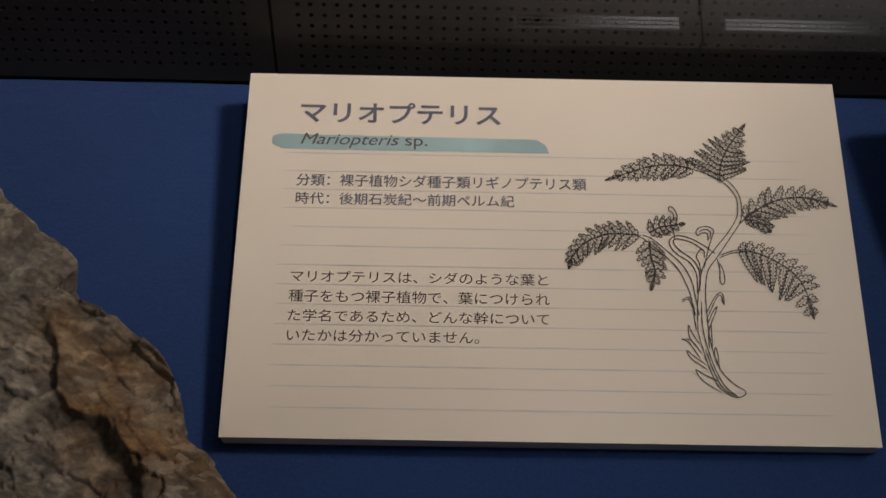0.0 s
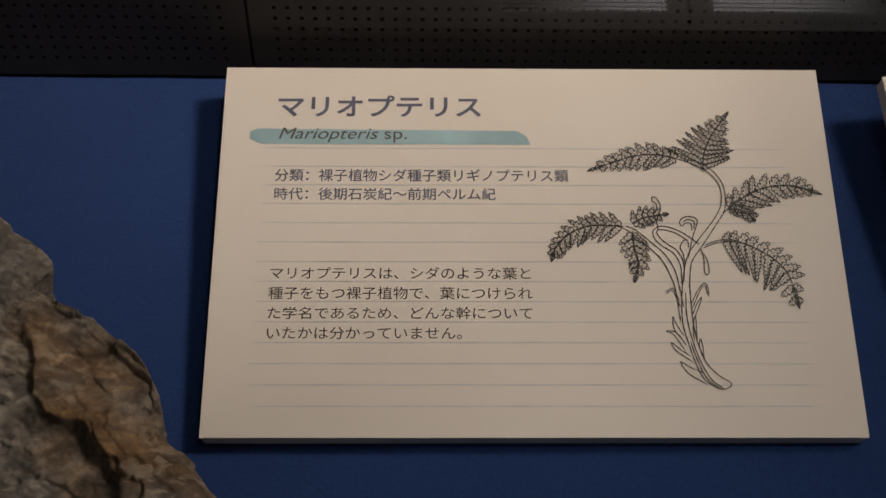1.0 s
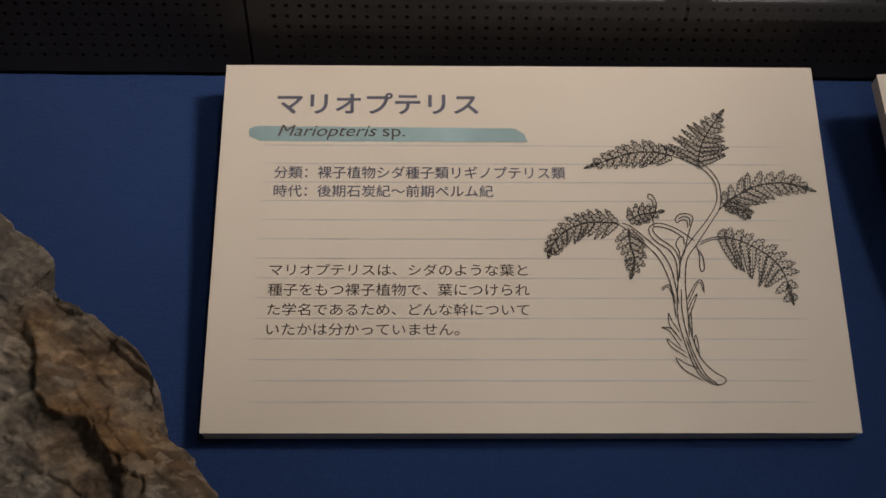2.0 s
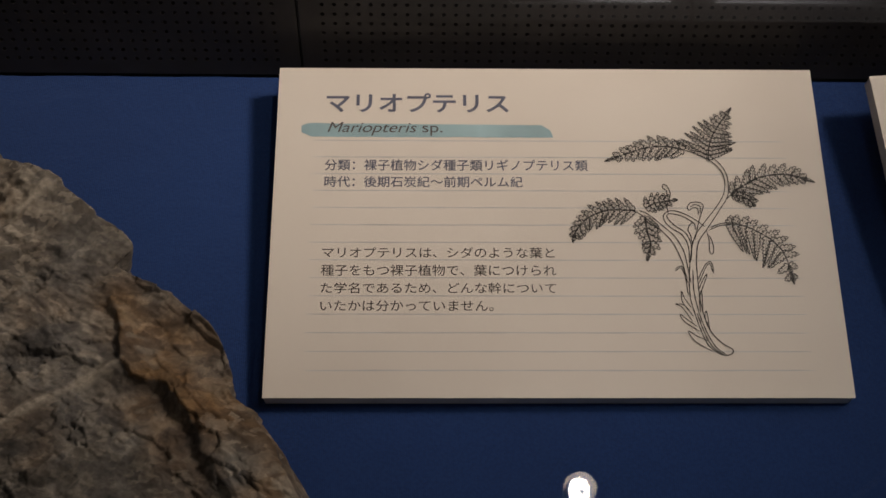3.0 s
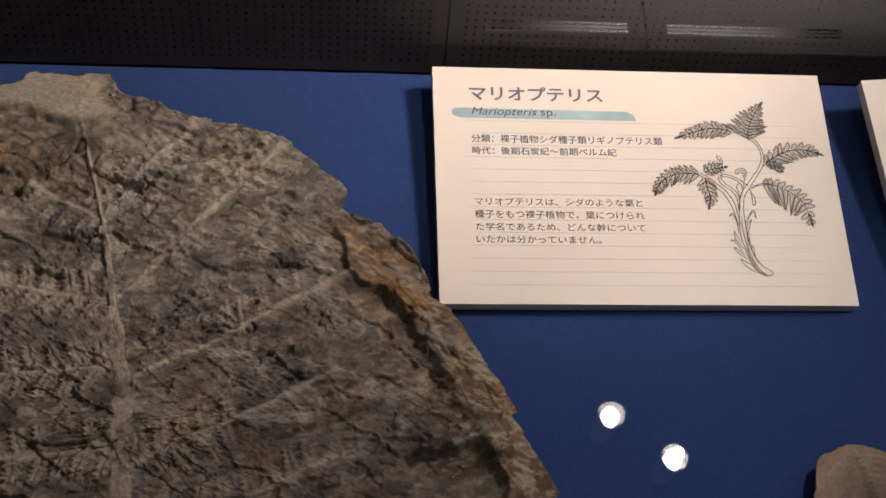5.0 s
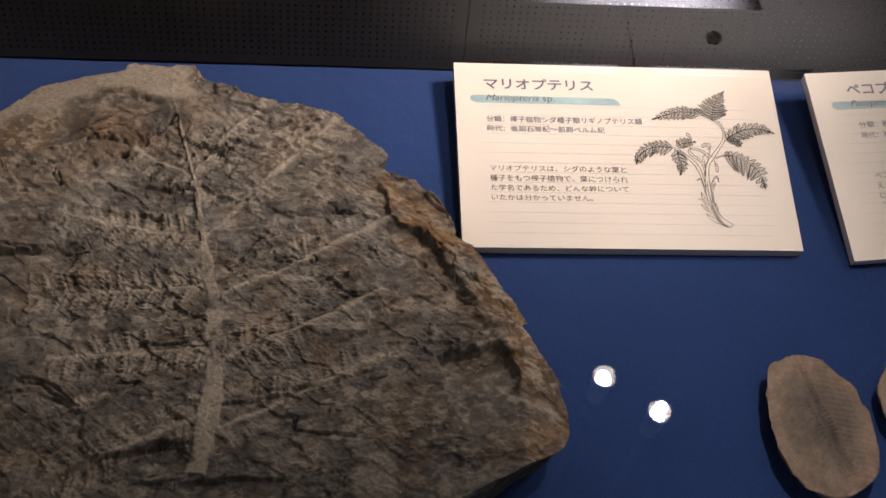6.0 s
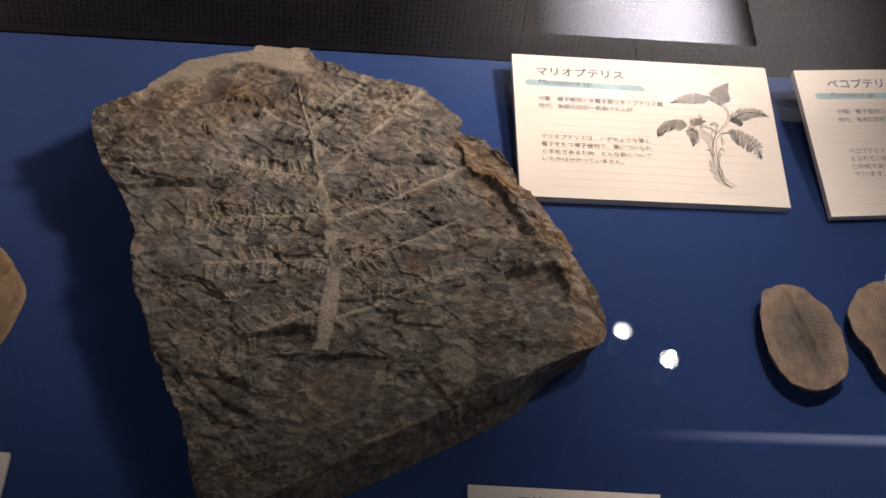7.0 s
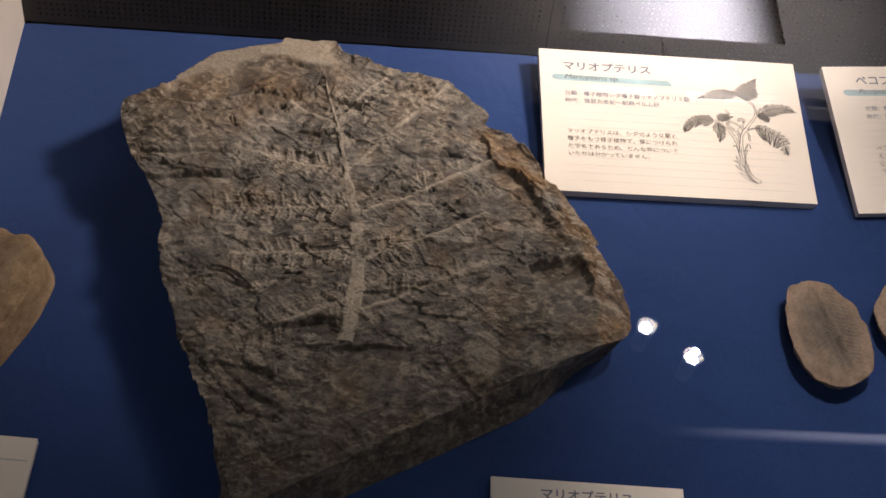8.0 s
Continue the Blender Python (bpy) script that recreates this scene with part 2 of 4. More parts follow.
def cloth_sheet():
    nx, ny = 150, 90
    xs, ys = np.linspace(-0.416, 1.0, nx), np.linspace(-0.62, 0.0, ny)
    verts = []
    for y in ys:
        for x in xs:
            fold = 0.0016 * noise.noise((x * 5, y * 9, 2)) + 0.0009 * noise.noise((x * 16 + 40 * y, y * 18, 7))
            loose = min(1.0, max(0.0, (-y - 0.17) / 0.08))
            fold += loose * (0.0022 * noise.noise((x * 11 - y * 14, y * 7 + x * 4, 11)) + 0.0017 * noise.noise((x * 34 - y * 22, y * 16, 5)))
            edge = 0.0008 * noise.noise((x * 40, 3, 1)) if y > -0.004 else 0
            calm = min(1.0, max(0.25, (-y - 0.15) / 0.05))
            verts.append((x, y + edge, fold * calm - 0.0014))
    faces = [(j * nx + i, j * nx + i + 1, (j + 1) * nx + i + 1, (j + 1) * nx + i) for j in range(ny - 1) for i in range(nx - 1)]
    ob = part("cloth", (verts, faces), M_CLOTH, smooth=True)
    return tagged(ob, "deep blue woven cloth lining the display case floor", "cloth", kind="structure")


cloth_sheet()
tagged(part("case_floor", block(-0.44, -0.64, -0.04, 1.02, 0.06, -0.006), M_BLACK), "black base board under the blue cloth", "case floor", kind="structure")


def perforated_panel(columns, start, x0, x1, name_label):
    """A board with real round holes, leaning back, its foot on the line y = 0."""
    rows_n, sides, r, deep = 28, 10, 0.00088, 0.004
    top = 0.148 / math.cos(radians(LEAN))
    verts, faces = [], []

    def v(x, u, d=0.0):
        verts.append((x, d, u))
        return len(verts) - 1

    for i in range(columns):
        for j in range(rows_n):
            cx, cu = start + PITCH * i, FIRST + PITCH * j
            h = PITCH / 2
            ring, rim, back = [], [], []
            for k in range(sides):
                a = 2 * math.pi * (k + 0.5) / sides
                c, s = math.cos(a), math.sin(a)
                q = h / max(abs(c), abs(s))
                ring.append(v(cx + q * c, cu + q * s))
                rim.append(v(cx + r * c, cu + r * s, 0.0))
                back.append(v(cx + r * 0.95 * c, cu + r * 0.95 * s, deep))
            for k in range(sides):
                n = (k + 1) % sides
                faces.append((ring[k], ring[n], rim[n], rim[k]))
                faces.append((rim[k], rim[n], back[n], back[k]))
            faces.append(tuple(back))
            for sx, sy in ((1, 1), (-1, 1), (-1, -1), (1, -1)):
                cor = v(cx + sx * h, cu + sy * h)
                a0 = math.atan2(sy, sx) % (2 * math.pi)
                near = sorted(range(sides), key=lambda k: abs((2 * math.pi * (k + 0.5) / sides - a0 + math.pi) % (2 * math.pi) - math.pi))[:2]
                faces.append((cor, ring[near[0]], ring[near[1]]))
    lo, hi = start - PITCH / 2, start + PITCH * (columns - 0.5)
    ulo, uhi = FIRST - PITCH / 2, FIRST + PITCH * (rows_n - 0.5)

    def rect(xa, ua, xb, ub):
        faces.append((v(xa, ua), v(xb, ua), v(xb, ub), v(xa, ub)))

    rect(x0, 0.0006, x1, ulo), rect(x0, uhi, x1, top), rect(x0, ulo, lo, uhi), rect(hi, ulo, x1, uhi)
    b = 0.006
    for xa, ua, xb, ub in ((x0, 0.0006, x1, 0.0006), (x1, 0.0006, x1, top), (x1, top, x0, top), (x0, top, x0, 0.0006)):
        faces.append((v(xa, ua), v(xa, ua, b), v(xb, ub, b), v(xb, ub)))
    faces.append((v(x0, 0.0006, b), v(x0, top, b), v(x1, top, b), v(x1, 0.0006, b)))
    ob = part("back_panel", (verts, faces), M_PANEL)
    ob.matrix_world = pose(0, 0, 0, -LEAN)
    return tagged(ob, name_label, "panel", "perforated back panels", "structure")


perforated_panel(84, -GAP / 2 - PITCH * 83, -0.415, -0.0006, "dark brown perforated metal panel with rows of round holes")
perforated_panel(85, GAP / 2, 0.0006, 0.42, "dark brown perforated metal panel with rows of round holes")
perforated_panel(110, 0.4212 + GAP / 2, 0.4212, 0.99, "dark brown perforated metal panel with rows of round holes")
tagged(part("panel_backing", block(-0.42, 0.05, -0.006, 1.0, 0.06, 0.15), M_BLACK), "black backing board behind the perforated panels", "panel", kind="structure")
tagged(part("wall_west", block(-0.431, -0.62, -0.004, -0.4155, 0.05, 0.149, 0.0015), M_WHITE), "off-white painted side wall of the display case", "wall", kind="structure")
tagged(part("wall_east", block(1.0, -0.62, -0.004, 1.016, 0.05, 0.149, 0.0015), M_WHITE), "off-white painted side wall of the display case", "wall", kind="structure")
tagged(part("wall_south", block(-0.436, -0.636, -0.004, 1.016, -0.62, 0.149, 0.0015), M_BLACK), "black front wall of the display case", "wall", kind="structure")
lid = tagged(part("case_glass", ([(-0.436, -0.636, GLASS_Z), (1.016, -0.636, GLASS_Z), (1.016, 0.06, GLASS_Z), (-0.436, 0.06, GLASS_Z)], [(0, 1, 2, 3)]), M_GLASS), "clear flat glass lid over the display case", "glass", kind="structure")
lid.visible_shadow = False
tagged(part("case_plinth", block(-0.42, -0.62, -0.9, 1.0, 0.05, -0.041), M_BLACK), "black plinth that carries the display case", "plinth", kind="structure")
tagged(part("floor", block(-4, -4, -0.95, 5, 6, -0.9), M_FLOOR), "dark carpeted museum floor", "floor", kind="structure")
for wname, box in (("wall_1", (-4.1, -4, -0.9, -4, 6, 1.8)), ("wall_2", (5, -4, -0.9, 5.1, 6, 1.8)), ("wall_3", (-4, -4.1, -0.9, 5, -4, 1.8)), ("wall_4", (-4, 6, -0.9, 5, 6.1, 1.8))):
    tagged(part(wname, block(*box), M_WALL), "dim dark wall of the museum room", "wall", kind="structure")
tagged(part("ceiling", block(-4, -4, 1.8, 5, 6, 1.9), M_CEIL), "dark museum ceiling", "ceiling", kind="structure")

# ---- cards ----
def lettering(name, text, x0, x1, y0, y1, mat, parent, shear=0.0, bold=0.0, lift=0.00022):
    """Flat letters, scaled to stand in the box x0..x1, y0..y1 of their card."""
    cu = bpy.data.curves.new(name, "FONT")
    cu.body, cu.shear, cu.offset = text, shear, bold
    tmp = bpy.data.objects.new(name, cu)
    scene.collection.objects.link(tmp)
    dg = bpy.context.evaluated_depsgraph_get()
    me = bpy.data.meshes.new_from_object(tmp.evaluated_get(dg))
    bpy.data.objects.remove(tmp)
    n = len(me.vertices)
    co = np.zeros(n * 3)
    me.vertices.foreach_get("co", co)
    co = co.reshape(-1, 3)
    lo, hi = co.min(0), co.max(0)
    co[:, 0] = x0 + (co[:, 0] - lo[0]) / (hi[0] - lo[0]) * (x1 - x0)
    co[:, 1] = y0 + (co[:, 1] - lo[1]) / (hi[1] - lo[1]) * (y1 - y0)
    co[:, 2] = lift
    me.vertices.foreach_set("co", co.ravel())
    me.update()
    me.materials.clear()
    me.materials.append(mat)
    ob = new(name, me)
    ob.parent = parent
    return ob


def smooth_line(points, per=7):
    """Catmull-Rom through the points."""
    p = [Vector(q) for q in points]
    p = [2 * p[0] - p[1]] + p + [2 * p[-1] - p[-2]]
    out = []
    for a, b, c, d in zip(p, p[1:], p[2:], p[3:]):
        for k in range(per):
            t = k / per
            out.append(0.5 * (2 * b + (c - a) * t + (2 * a - 5 * b + 4 * c - d) * t * t + (3 * b - a - 3 * c + d) * t ** 3))
    out.append(p[-2])
    return out


def ribbon(verts, faces, line, width, lift):
    """Adds a pen stroke along a line, a little uneven and thinner at its ends."""
    n, start = len(line), len(verts)
    for i, q in enumerate(line):
        d = (line[min(i + 1, n - 1)] - line[max(i - 1, 0)])
        d = d.normalized() if d.length > 1e-9 else Vector((1, 0))
        s = Vector((-d.y, d.x)) * width * (0.5 + 0.12 * math.sin(i * 1.7 + q.x * 900)) * (0.6 + 0.4 * min(1, i / 2, (n - 1 - i) / 2))
        verts.append((q.x + s.x, q.y + s.y, lift))
        verts.append((q.x - s.x, q.y - s.y, lift))
    for i in range(n - 1):
        k = start + 2 * i
        faces.append((k, k + 1, k + 3, k + 2))


def pinna(verts, faces, foot, tip, wide, lobes, pen, lift, rnd):
    """One leaflet of a frond: rounded teeth along both sides that shrink to a point."""
    d = tip - foot
    if d.length < 1e-5:
        return
    side = Vector((-d.y, d.x)).normalized()
    for sg in (1, -1):
        line = [foot.copy()]
        for i in range(lobes):
            t0, dt = i / lobes, 1 / lobes
            w = wide * (1 - t0 ** 1.5) * rnd.uniform(0.85, 1.15)
            line += [foot + d * (t0 + dt * 0.15) + side * sg * w * 0.62, foot + d * (t0 + dt * 0.55) + side * sg * w * 0.95, foot + d * (t0 + dt * 1.05) + side * sg * w * 1.05,
                     foot + d * (t0 + dt * 0.98) + side * sg * w * 0.50]
        ribbon(verts, faces, smooth_line(line[:-2] + [tip], 2), pen, lift)
    ribbon(verts, faces, [foot, foot + d * 0.4, foot + d * 0.8], pen * 0.6, lift)


def frond(name, points, left, right, count, parent, pen=0.00037, slant=0.75, seed=1):
    """A drawn fern frond: a rachis with lobed leaflets of the lengths left and right (metres at foot, middle, tip)."""
    rnd = random.Random(seed)
    line = smooth_line([(a * 1e-4, b * 1e-4) for a, b in points], 10)
    verts, faces = [], []
    ribbon(verts, faces, line, pen * 1.15, 0.00022)
    n = len(line)
    for k in range(count):
        t = (k + 0.5) / count
        i = min(n - 2, int(t * (n - 1)))
        d = (line[i + 1] - line[i]).normalized()
        s = Vector((-d.y, d.x))
        for sg, prof in ((1, left), (-1, right)):
            size = np.interp(t, (0, 0.35, 0.75, 1), (prof[0], prof[1], prof[2], prof[2] * 0.22)) * rnd.uniform(1.0, 1.25)
            if size < 0.0020:
                continue
            way = (s * sg + d * (slant + rnd.uniform(-0.1, 0.1))).normalized()
            gap = line[-1] - line[0]
            pinna(verts, faces, line[i].copy(), line[i] + way * size, min(0.46 * gap.length / count, 0.0015), max(3, int(size / 0.0013)), pen, 0.00022, rnd)
    pinna(verts, faces, line[int(n * 0.86)].copy(), line[-1].copy(), 0.0007, 3, pen, 0.00022, rnd)
    return part(name, (verts, faces), M_DRAW, parent)


def card_board(name, m, w, h, thick, label, category, group=""):
    card = thing(name, m, label, category, group)
    face = part("printed_face", block(0, 0, -0.0006, w, h, 0), M_CARD, card, "cream printed paper face")
    board = part("foam_board", block(0.0002, 0.0002, -thick, w - 0.0002, h - 0.0002, -0.0006, 0.0003), M_CORE, card, "white foam core board edge")
    return card


def rules(card, first, step, count, x0, x1):
    for k in range(count):
        y = first - step * k
        line = [Vector((x0 + (x1 - x0) * i / 24 + 0.0004 * math.sin(k * 5), y + 0.00012 * noise.noise((i * 0.7, k * 3.1, 0)))) for i in range(25)]
        verts, faces = [], []
        ribbon(verts, faces, line, 0.00042, 0.00008)
        part("ruled_line", (verts, faces), M_RULE, card)


def marker_stroke(card, x0, x1, y0, y1):
    n = 90
    verts, faces = [], []
    for i in range(n + 1):
        t = i / n
        x = x0 + (x1 - x0) * t
        up = y1 + 0.00022 * noise.noise((t * 9, 1, 0)) - 0.0011 * max(0, 1 - t * 40) - 0.0006 * t - 0.0022 * max(0, (t - 0.965) / 0.035)
        dn = y0 + 0.00022 * noise.noise((t * 7, 5, 0)) + 0.0020 * max(0, 1 - t * 25) + 0.0002 * noise.noise((t * 60, 2, 0))
        verts += [(x, max(up, dn + 0.0008), 0.00014), (x + 0.0012 * max(0, (t - 0.9) * 10), dn, 0.00014)]
    for i in range(n):
        faces.append((2 * i, 2 * i + 1, 2 * i + 3, 2 * i + 2))
    part("marker_stroke", (verts, faces), M_MARK, card, "turquoise felt pen stroke")


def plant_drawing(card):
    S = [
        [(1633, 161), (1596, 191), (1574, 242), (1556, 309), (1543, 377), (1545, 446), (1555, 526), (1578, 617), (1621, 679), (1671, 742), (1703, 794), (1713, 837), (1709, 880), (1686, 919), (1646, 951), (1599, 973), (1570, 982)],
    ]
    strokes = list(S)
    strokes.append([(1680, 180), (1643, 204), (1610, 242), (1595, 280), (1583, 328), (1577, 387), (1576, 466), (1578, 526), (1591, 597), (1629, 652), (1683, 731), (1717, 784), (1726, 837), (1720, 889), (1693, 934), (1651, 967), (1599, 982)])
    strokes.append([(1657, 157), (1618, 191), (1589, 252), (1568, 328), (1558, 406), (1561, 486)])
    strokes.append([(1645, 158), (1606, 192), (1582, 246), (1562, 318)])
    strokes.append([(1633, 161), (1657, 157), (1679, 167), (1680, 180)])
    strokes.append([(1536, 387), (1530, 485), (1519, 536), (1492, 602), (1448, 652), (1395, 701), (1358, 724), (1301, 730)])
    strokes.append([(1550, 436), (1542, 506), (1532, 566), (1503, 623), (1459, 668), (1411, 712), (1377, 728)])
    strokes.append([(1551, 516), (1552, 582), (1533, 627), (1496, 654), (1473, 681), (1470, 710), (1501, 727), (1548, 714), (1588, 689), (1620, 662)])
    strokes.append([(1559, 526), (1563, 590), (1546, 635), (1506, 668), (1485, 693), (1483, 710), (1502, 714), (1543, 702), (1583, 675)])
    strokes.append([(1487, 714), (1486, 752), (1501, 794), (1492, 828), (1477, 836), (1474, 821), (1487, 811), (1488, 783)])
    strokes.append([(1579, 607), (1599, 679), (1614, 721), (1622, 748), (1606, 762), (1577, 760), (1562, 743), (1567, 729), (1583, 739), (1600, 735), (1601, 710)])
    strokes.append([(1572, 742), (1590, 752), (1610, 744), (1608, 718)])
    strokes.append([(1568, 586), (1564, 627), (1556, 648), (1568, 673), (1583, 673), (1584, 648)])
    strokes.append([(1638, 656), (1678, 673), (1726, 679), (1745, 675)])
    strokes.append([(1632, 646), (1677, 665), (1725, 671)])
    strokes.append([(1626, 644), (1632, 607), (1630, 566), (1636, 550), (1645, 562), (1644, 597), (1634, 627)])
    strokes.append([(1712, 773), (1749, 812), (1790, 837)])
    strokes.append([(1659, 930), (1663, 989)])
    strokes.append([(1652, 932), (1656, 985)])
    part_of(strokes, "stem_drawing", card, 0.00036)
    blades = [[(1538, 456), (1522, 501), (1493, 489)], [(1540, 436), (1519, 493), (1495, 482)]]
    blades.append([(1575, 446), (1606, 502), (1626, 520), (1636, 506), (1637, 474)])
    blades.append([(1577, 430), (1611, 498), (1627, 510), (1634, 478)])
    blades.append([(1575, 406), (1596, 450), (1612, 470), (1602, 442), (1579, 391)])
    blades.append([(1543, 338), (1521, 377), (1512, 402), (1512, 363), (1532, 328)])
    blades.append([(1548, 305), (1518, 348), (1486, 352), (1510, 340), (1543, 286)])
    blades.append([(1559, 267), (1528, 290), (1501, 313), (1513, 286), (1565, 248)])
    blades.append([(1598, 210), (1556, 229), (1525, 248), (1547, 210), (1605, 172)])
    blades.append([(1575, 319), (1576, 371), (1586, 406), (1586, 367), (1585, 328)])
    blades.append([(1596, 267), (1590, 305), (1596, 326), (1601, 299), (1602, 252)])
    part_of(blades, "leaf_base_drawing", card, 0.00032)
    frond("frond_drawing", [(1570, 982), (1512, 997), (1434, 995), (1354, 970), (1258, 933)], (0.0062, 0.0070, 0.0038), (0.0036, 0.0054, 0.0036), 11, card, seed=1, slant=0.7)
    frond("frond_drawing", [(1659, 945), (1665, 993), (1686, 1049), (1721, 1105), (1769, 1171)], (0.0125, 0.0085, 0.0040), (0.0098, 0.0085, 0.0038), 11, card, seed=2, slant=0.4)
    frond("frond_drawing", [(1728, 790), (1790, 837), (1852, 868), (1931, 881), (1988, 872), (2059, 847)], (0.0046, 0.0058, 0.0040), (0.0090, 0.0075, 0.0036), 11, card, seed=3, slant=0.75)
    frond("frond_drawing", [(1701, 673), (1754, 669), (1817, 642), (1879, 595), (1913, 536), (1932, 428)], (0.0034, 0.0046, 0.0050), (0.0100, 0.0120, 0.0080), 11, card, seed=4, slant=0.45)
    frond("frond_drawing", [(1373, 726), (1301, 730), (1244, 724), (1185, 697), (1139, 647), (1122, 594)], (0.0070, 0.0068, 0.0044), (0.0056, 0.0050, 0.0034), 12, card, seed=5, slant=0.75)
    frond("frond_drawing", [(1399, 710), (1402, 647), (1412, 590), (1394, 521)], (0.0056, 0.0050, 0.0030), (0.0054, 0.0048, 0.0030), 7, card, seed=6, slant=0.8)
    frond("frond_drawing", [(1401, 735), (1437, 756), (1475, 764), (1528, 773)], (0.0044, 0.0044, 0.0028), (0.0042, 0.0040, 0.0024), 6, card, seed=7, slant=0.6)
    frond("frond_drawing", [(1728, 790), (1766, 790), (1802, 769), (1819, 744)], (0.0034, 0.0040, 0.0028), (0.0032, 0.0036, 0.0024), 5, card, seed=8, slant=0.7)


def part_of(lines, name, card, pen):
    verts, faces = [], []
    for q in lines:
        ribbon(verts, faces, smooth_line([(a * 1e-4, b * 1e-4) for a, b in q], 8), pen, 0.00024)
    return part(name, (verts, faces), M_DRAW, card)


CARD_W, CARD_H = 0.21, 0.1343


def fern_card():
    c = card_board("label_card", pose(-0.00667, -0.14156, 0.00719, 3.88, 0.145, 0.339), CARD_W, CARD_H, 0.0082,
                   "cream foam-board label card with Japanese text and fern drawing", "label card", "specimen cards")
    part("prop", block(0.06, 0.085, -0.0135, 0.15, 0.105, -0.0083, 0.0008), M_CORE, c, "white foam block under the card")
    rules(c, 0.1021, 0.00708, 14, 0.0143, 0.1966)
    marker_stroke(c, 0.0096, 0.1056, 0.1036, 0.1096)
    lettering("title_text", "マリオプテリス", 0.0189, 0.0899, 0.1144, 0.1230, M_TITLE, c, bold=0.018)
    lettering("latin_text", "Mariopteris", 0.0196, 0.0541, 0.1042, 0.1100, M_TEXT, c, shear=0.3)
    lettering("latin_text", "sp.", 0.0562, 0.0640, 0.1042, 0.1086, M_TEXT, c)
    lettering("class_text", "分類：裸子植物シダ種子類リギノプテリス類", 0.0190, 0.1194, 0.0892, 0.0940, M_TITLE, c, bold=0.006)
    lettering("age_text", "時代：後期石炭紀〜前期ペルム紀", 0.0192, 0.0943, 0.0822, 0.0868, M_TITLE, c, bold=0.006)
    lettering("body_text", "マリオプテリスは、シダのような葉と", 0.0193, 0.1052, 0.0533, 0.0576, M_TEXT, c)
    lettering("body_text", "種子をもつ裸子植物で、葉につけられ", 0.0190, 0.1056, 0.0462, 0.0506, M_TEXT, c)
    lettering("body_text", "た学名であるため、どんな幹について", 0.0192, 0.1053, 0.0393, 0.0436, M_TEXT, c)
    lettering("body_text", "いたかは分かっていません。", 0.0193, 0.0822, 0.0324, 0.0366, M_TEXT, c)
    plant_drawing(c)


def second_card():
    c = card_board("label_card", pose(0.2339, -0.1476, 0.0072, 7.2, 0, 5.0), CARD_W, CARD_H, 0.0066,
                   "cream foam-board label card with a Japanese title, partly seen", "label card", "specimen cards")
    part("prop", block(0.06, 0.085, -0.0165, 0.15, 0.105, -0.0067, 0.0008), M_CORE, c, "white foam block under the card")
    rules(c, 0.1021, 0.00708, 14, 0.0143, 0.1966)
    marker_stroke(c, 0.0130, 0.0960, 0.1060, 0.1120)
    lettering("title_text", "ペコプテリス", 0.0255, 0.0850, 0.1165, 0.1255, M_TITLE, c, bold=0.018)
    lettering("latin_text", "Pecopteris sp.", 0.0260, 0.0640, 0.1066, 0.1124, M_TEXT, c, shear=0.3)
    lettering("class_text", "分類：種子植物シダ種", 0.0275, 0.0800, 0.0918, 0.0966, M_TITLE, c, bold=0.006)
    lettering("age_text", "時代：後期石炭紀〜", 0.0275, 0.0720, 0.0842, 0.0888, M_TITLE, c, bold=0.006)
    lettering("body_text", "ペコプテリスは", 0.0285, 0.0640, 0.0553, 0.0596, M_TEXT, c)
    lettering("body_text", "えられています", 0.0285, 0.0640, 0.0482, 0.0526, M_TEXT, c)
    lettering("body_text", "じ仲間である", 0.0285, 0.0590, 0.0413, 0.0456, M_TEXT, c)
    lettering("body_text", "ています。", 0.0285, 0.0540, 0.0344, 0.0386, M_TEXT, c)


def front_label():
    c = card_board("name_label", pose(-0.0558, -0.4621, 0.0058, 0, 0, -1.8), 0.1255, 0.0905, 0.0052,
                   "small cream name label with a blue marker stroke", "label card", "name labels")
    marker_stroke(c, 0.0010, 0.1000, 0.0655, 0.0725)
    lettering("title_text", "マリオプテリス", 0.0325, 0.0920, 0.0772, 0.0850, M_TITLE, c, bold=0.018)


def side_label():
    c = card_board("name_label", pose(-0.4145, -0.4440, 0.0058, 0, 0, -3.0), 0.0700, 0.0900, 0.0052,
                   "small white name label with a thin blue line", "label card", "name labels")
    verts, faces = [], []
    ribbon(verts, faces, [Vector((0.001 + 0.066 * i / 10, 0.0745)) for i in range(11)], 0.0008, 0.0001)
    part("ruled_line", (verts, faces), M_MARK, c, "turquoise printed line")


fern_card()
second_card()
front_label()
side_label()


# ---- stones ----
def closed_curve(points, count):
    p = [Vector(q) for q in points]
    n, out = len(p), []
    for i in range(count):
        u = i / count * n
        k, t = int(u), u - int(u)
        a, b, c, d = p[k - 1], p[k % n], p[(k + 1) % n], p[(k + 2) % n]
        out.append(0.5 * (2 * b + (c - a) * t + (2 * a - 5 * b + 4 * c - d) * t * t + (3 * b - a - 3 * c + d) * t ** 3))
    return out


def even_curve(points, count, per=24):
    """The closed curve with its points at even steps."""
    fine = closed_curve(points, per * len(points))
    fine.append(fine[0])
    run = [0.0]
    for a, b in zip(fine, fine[1:]):
        run.append(run[-1] + (b - a).length)
    s = np.linspace(0, run[-1], count, endpoint=False)
    return np.stack([np.interp(s, run, [q.x for q in fine]), np.interp(s, run, [q.y for q in fine])], 1)


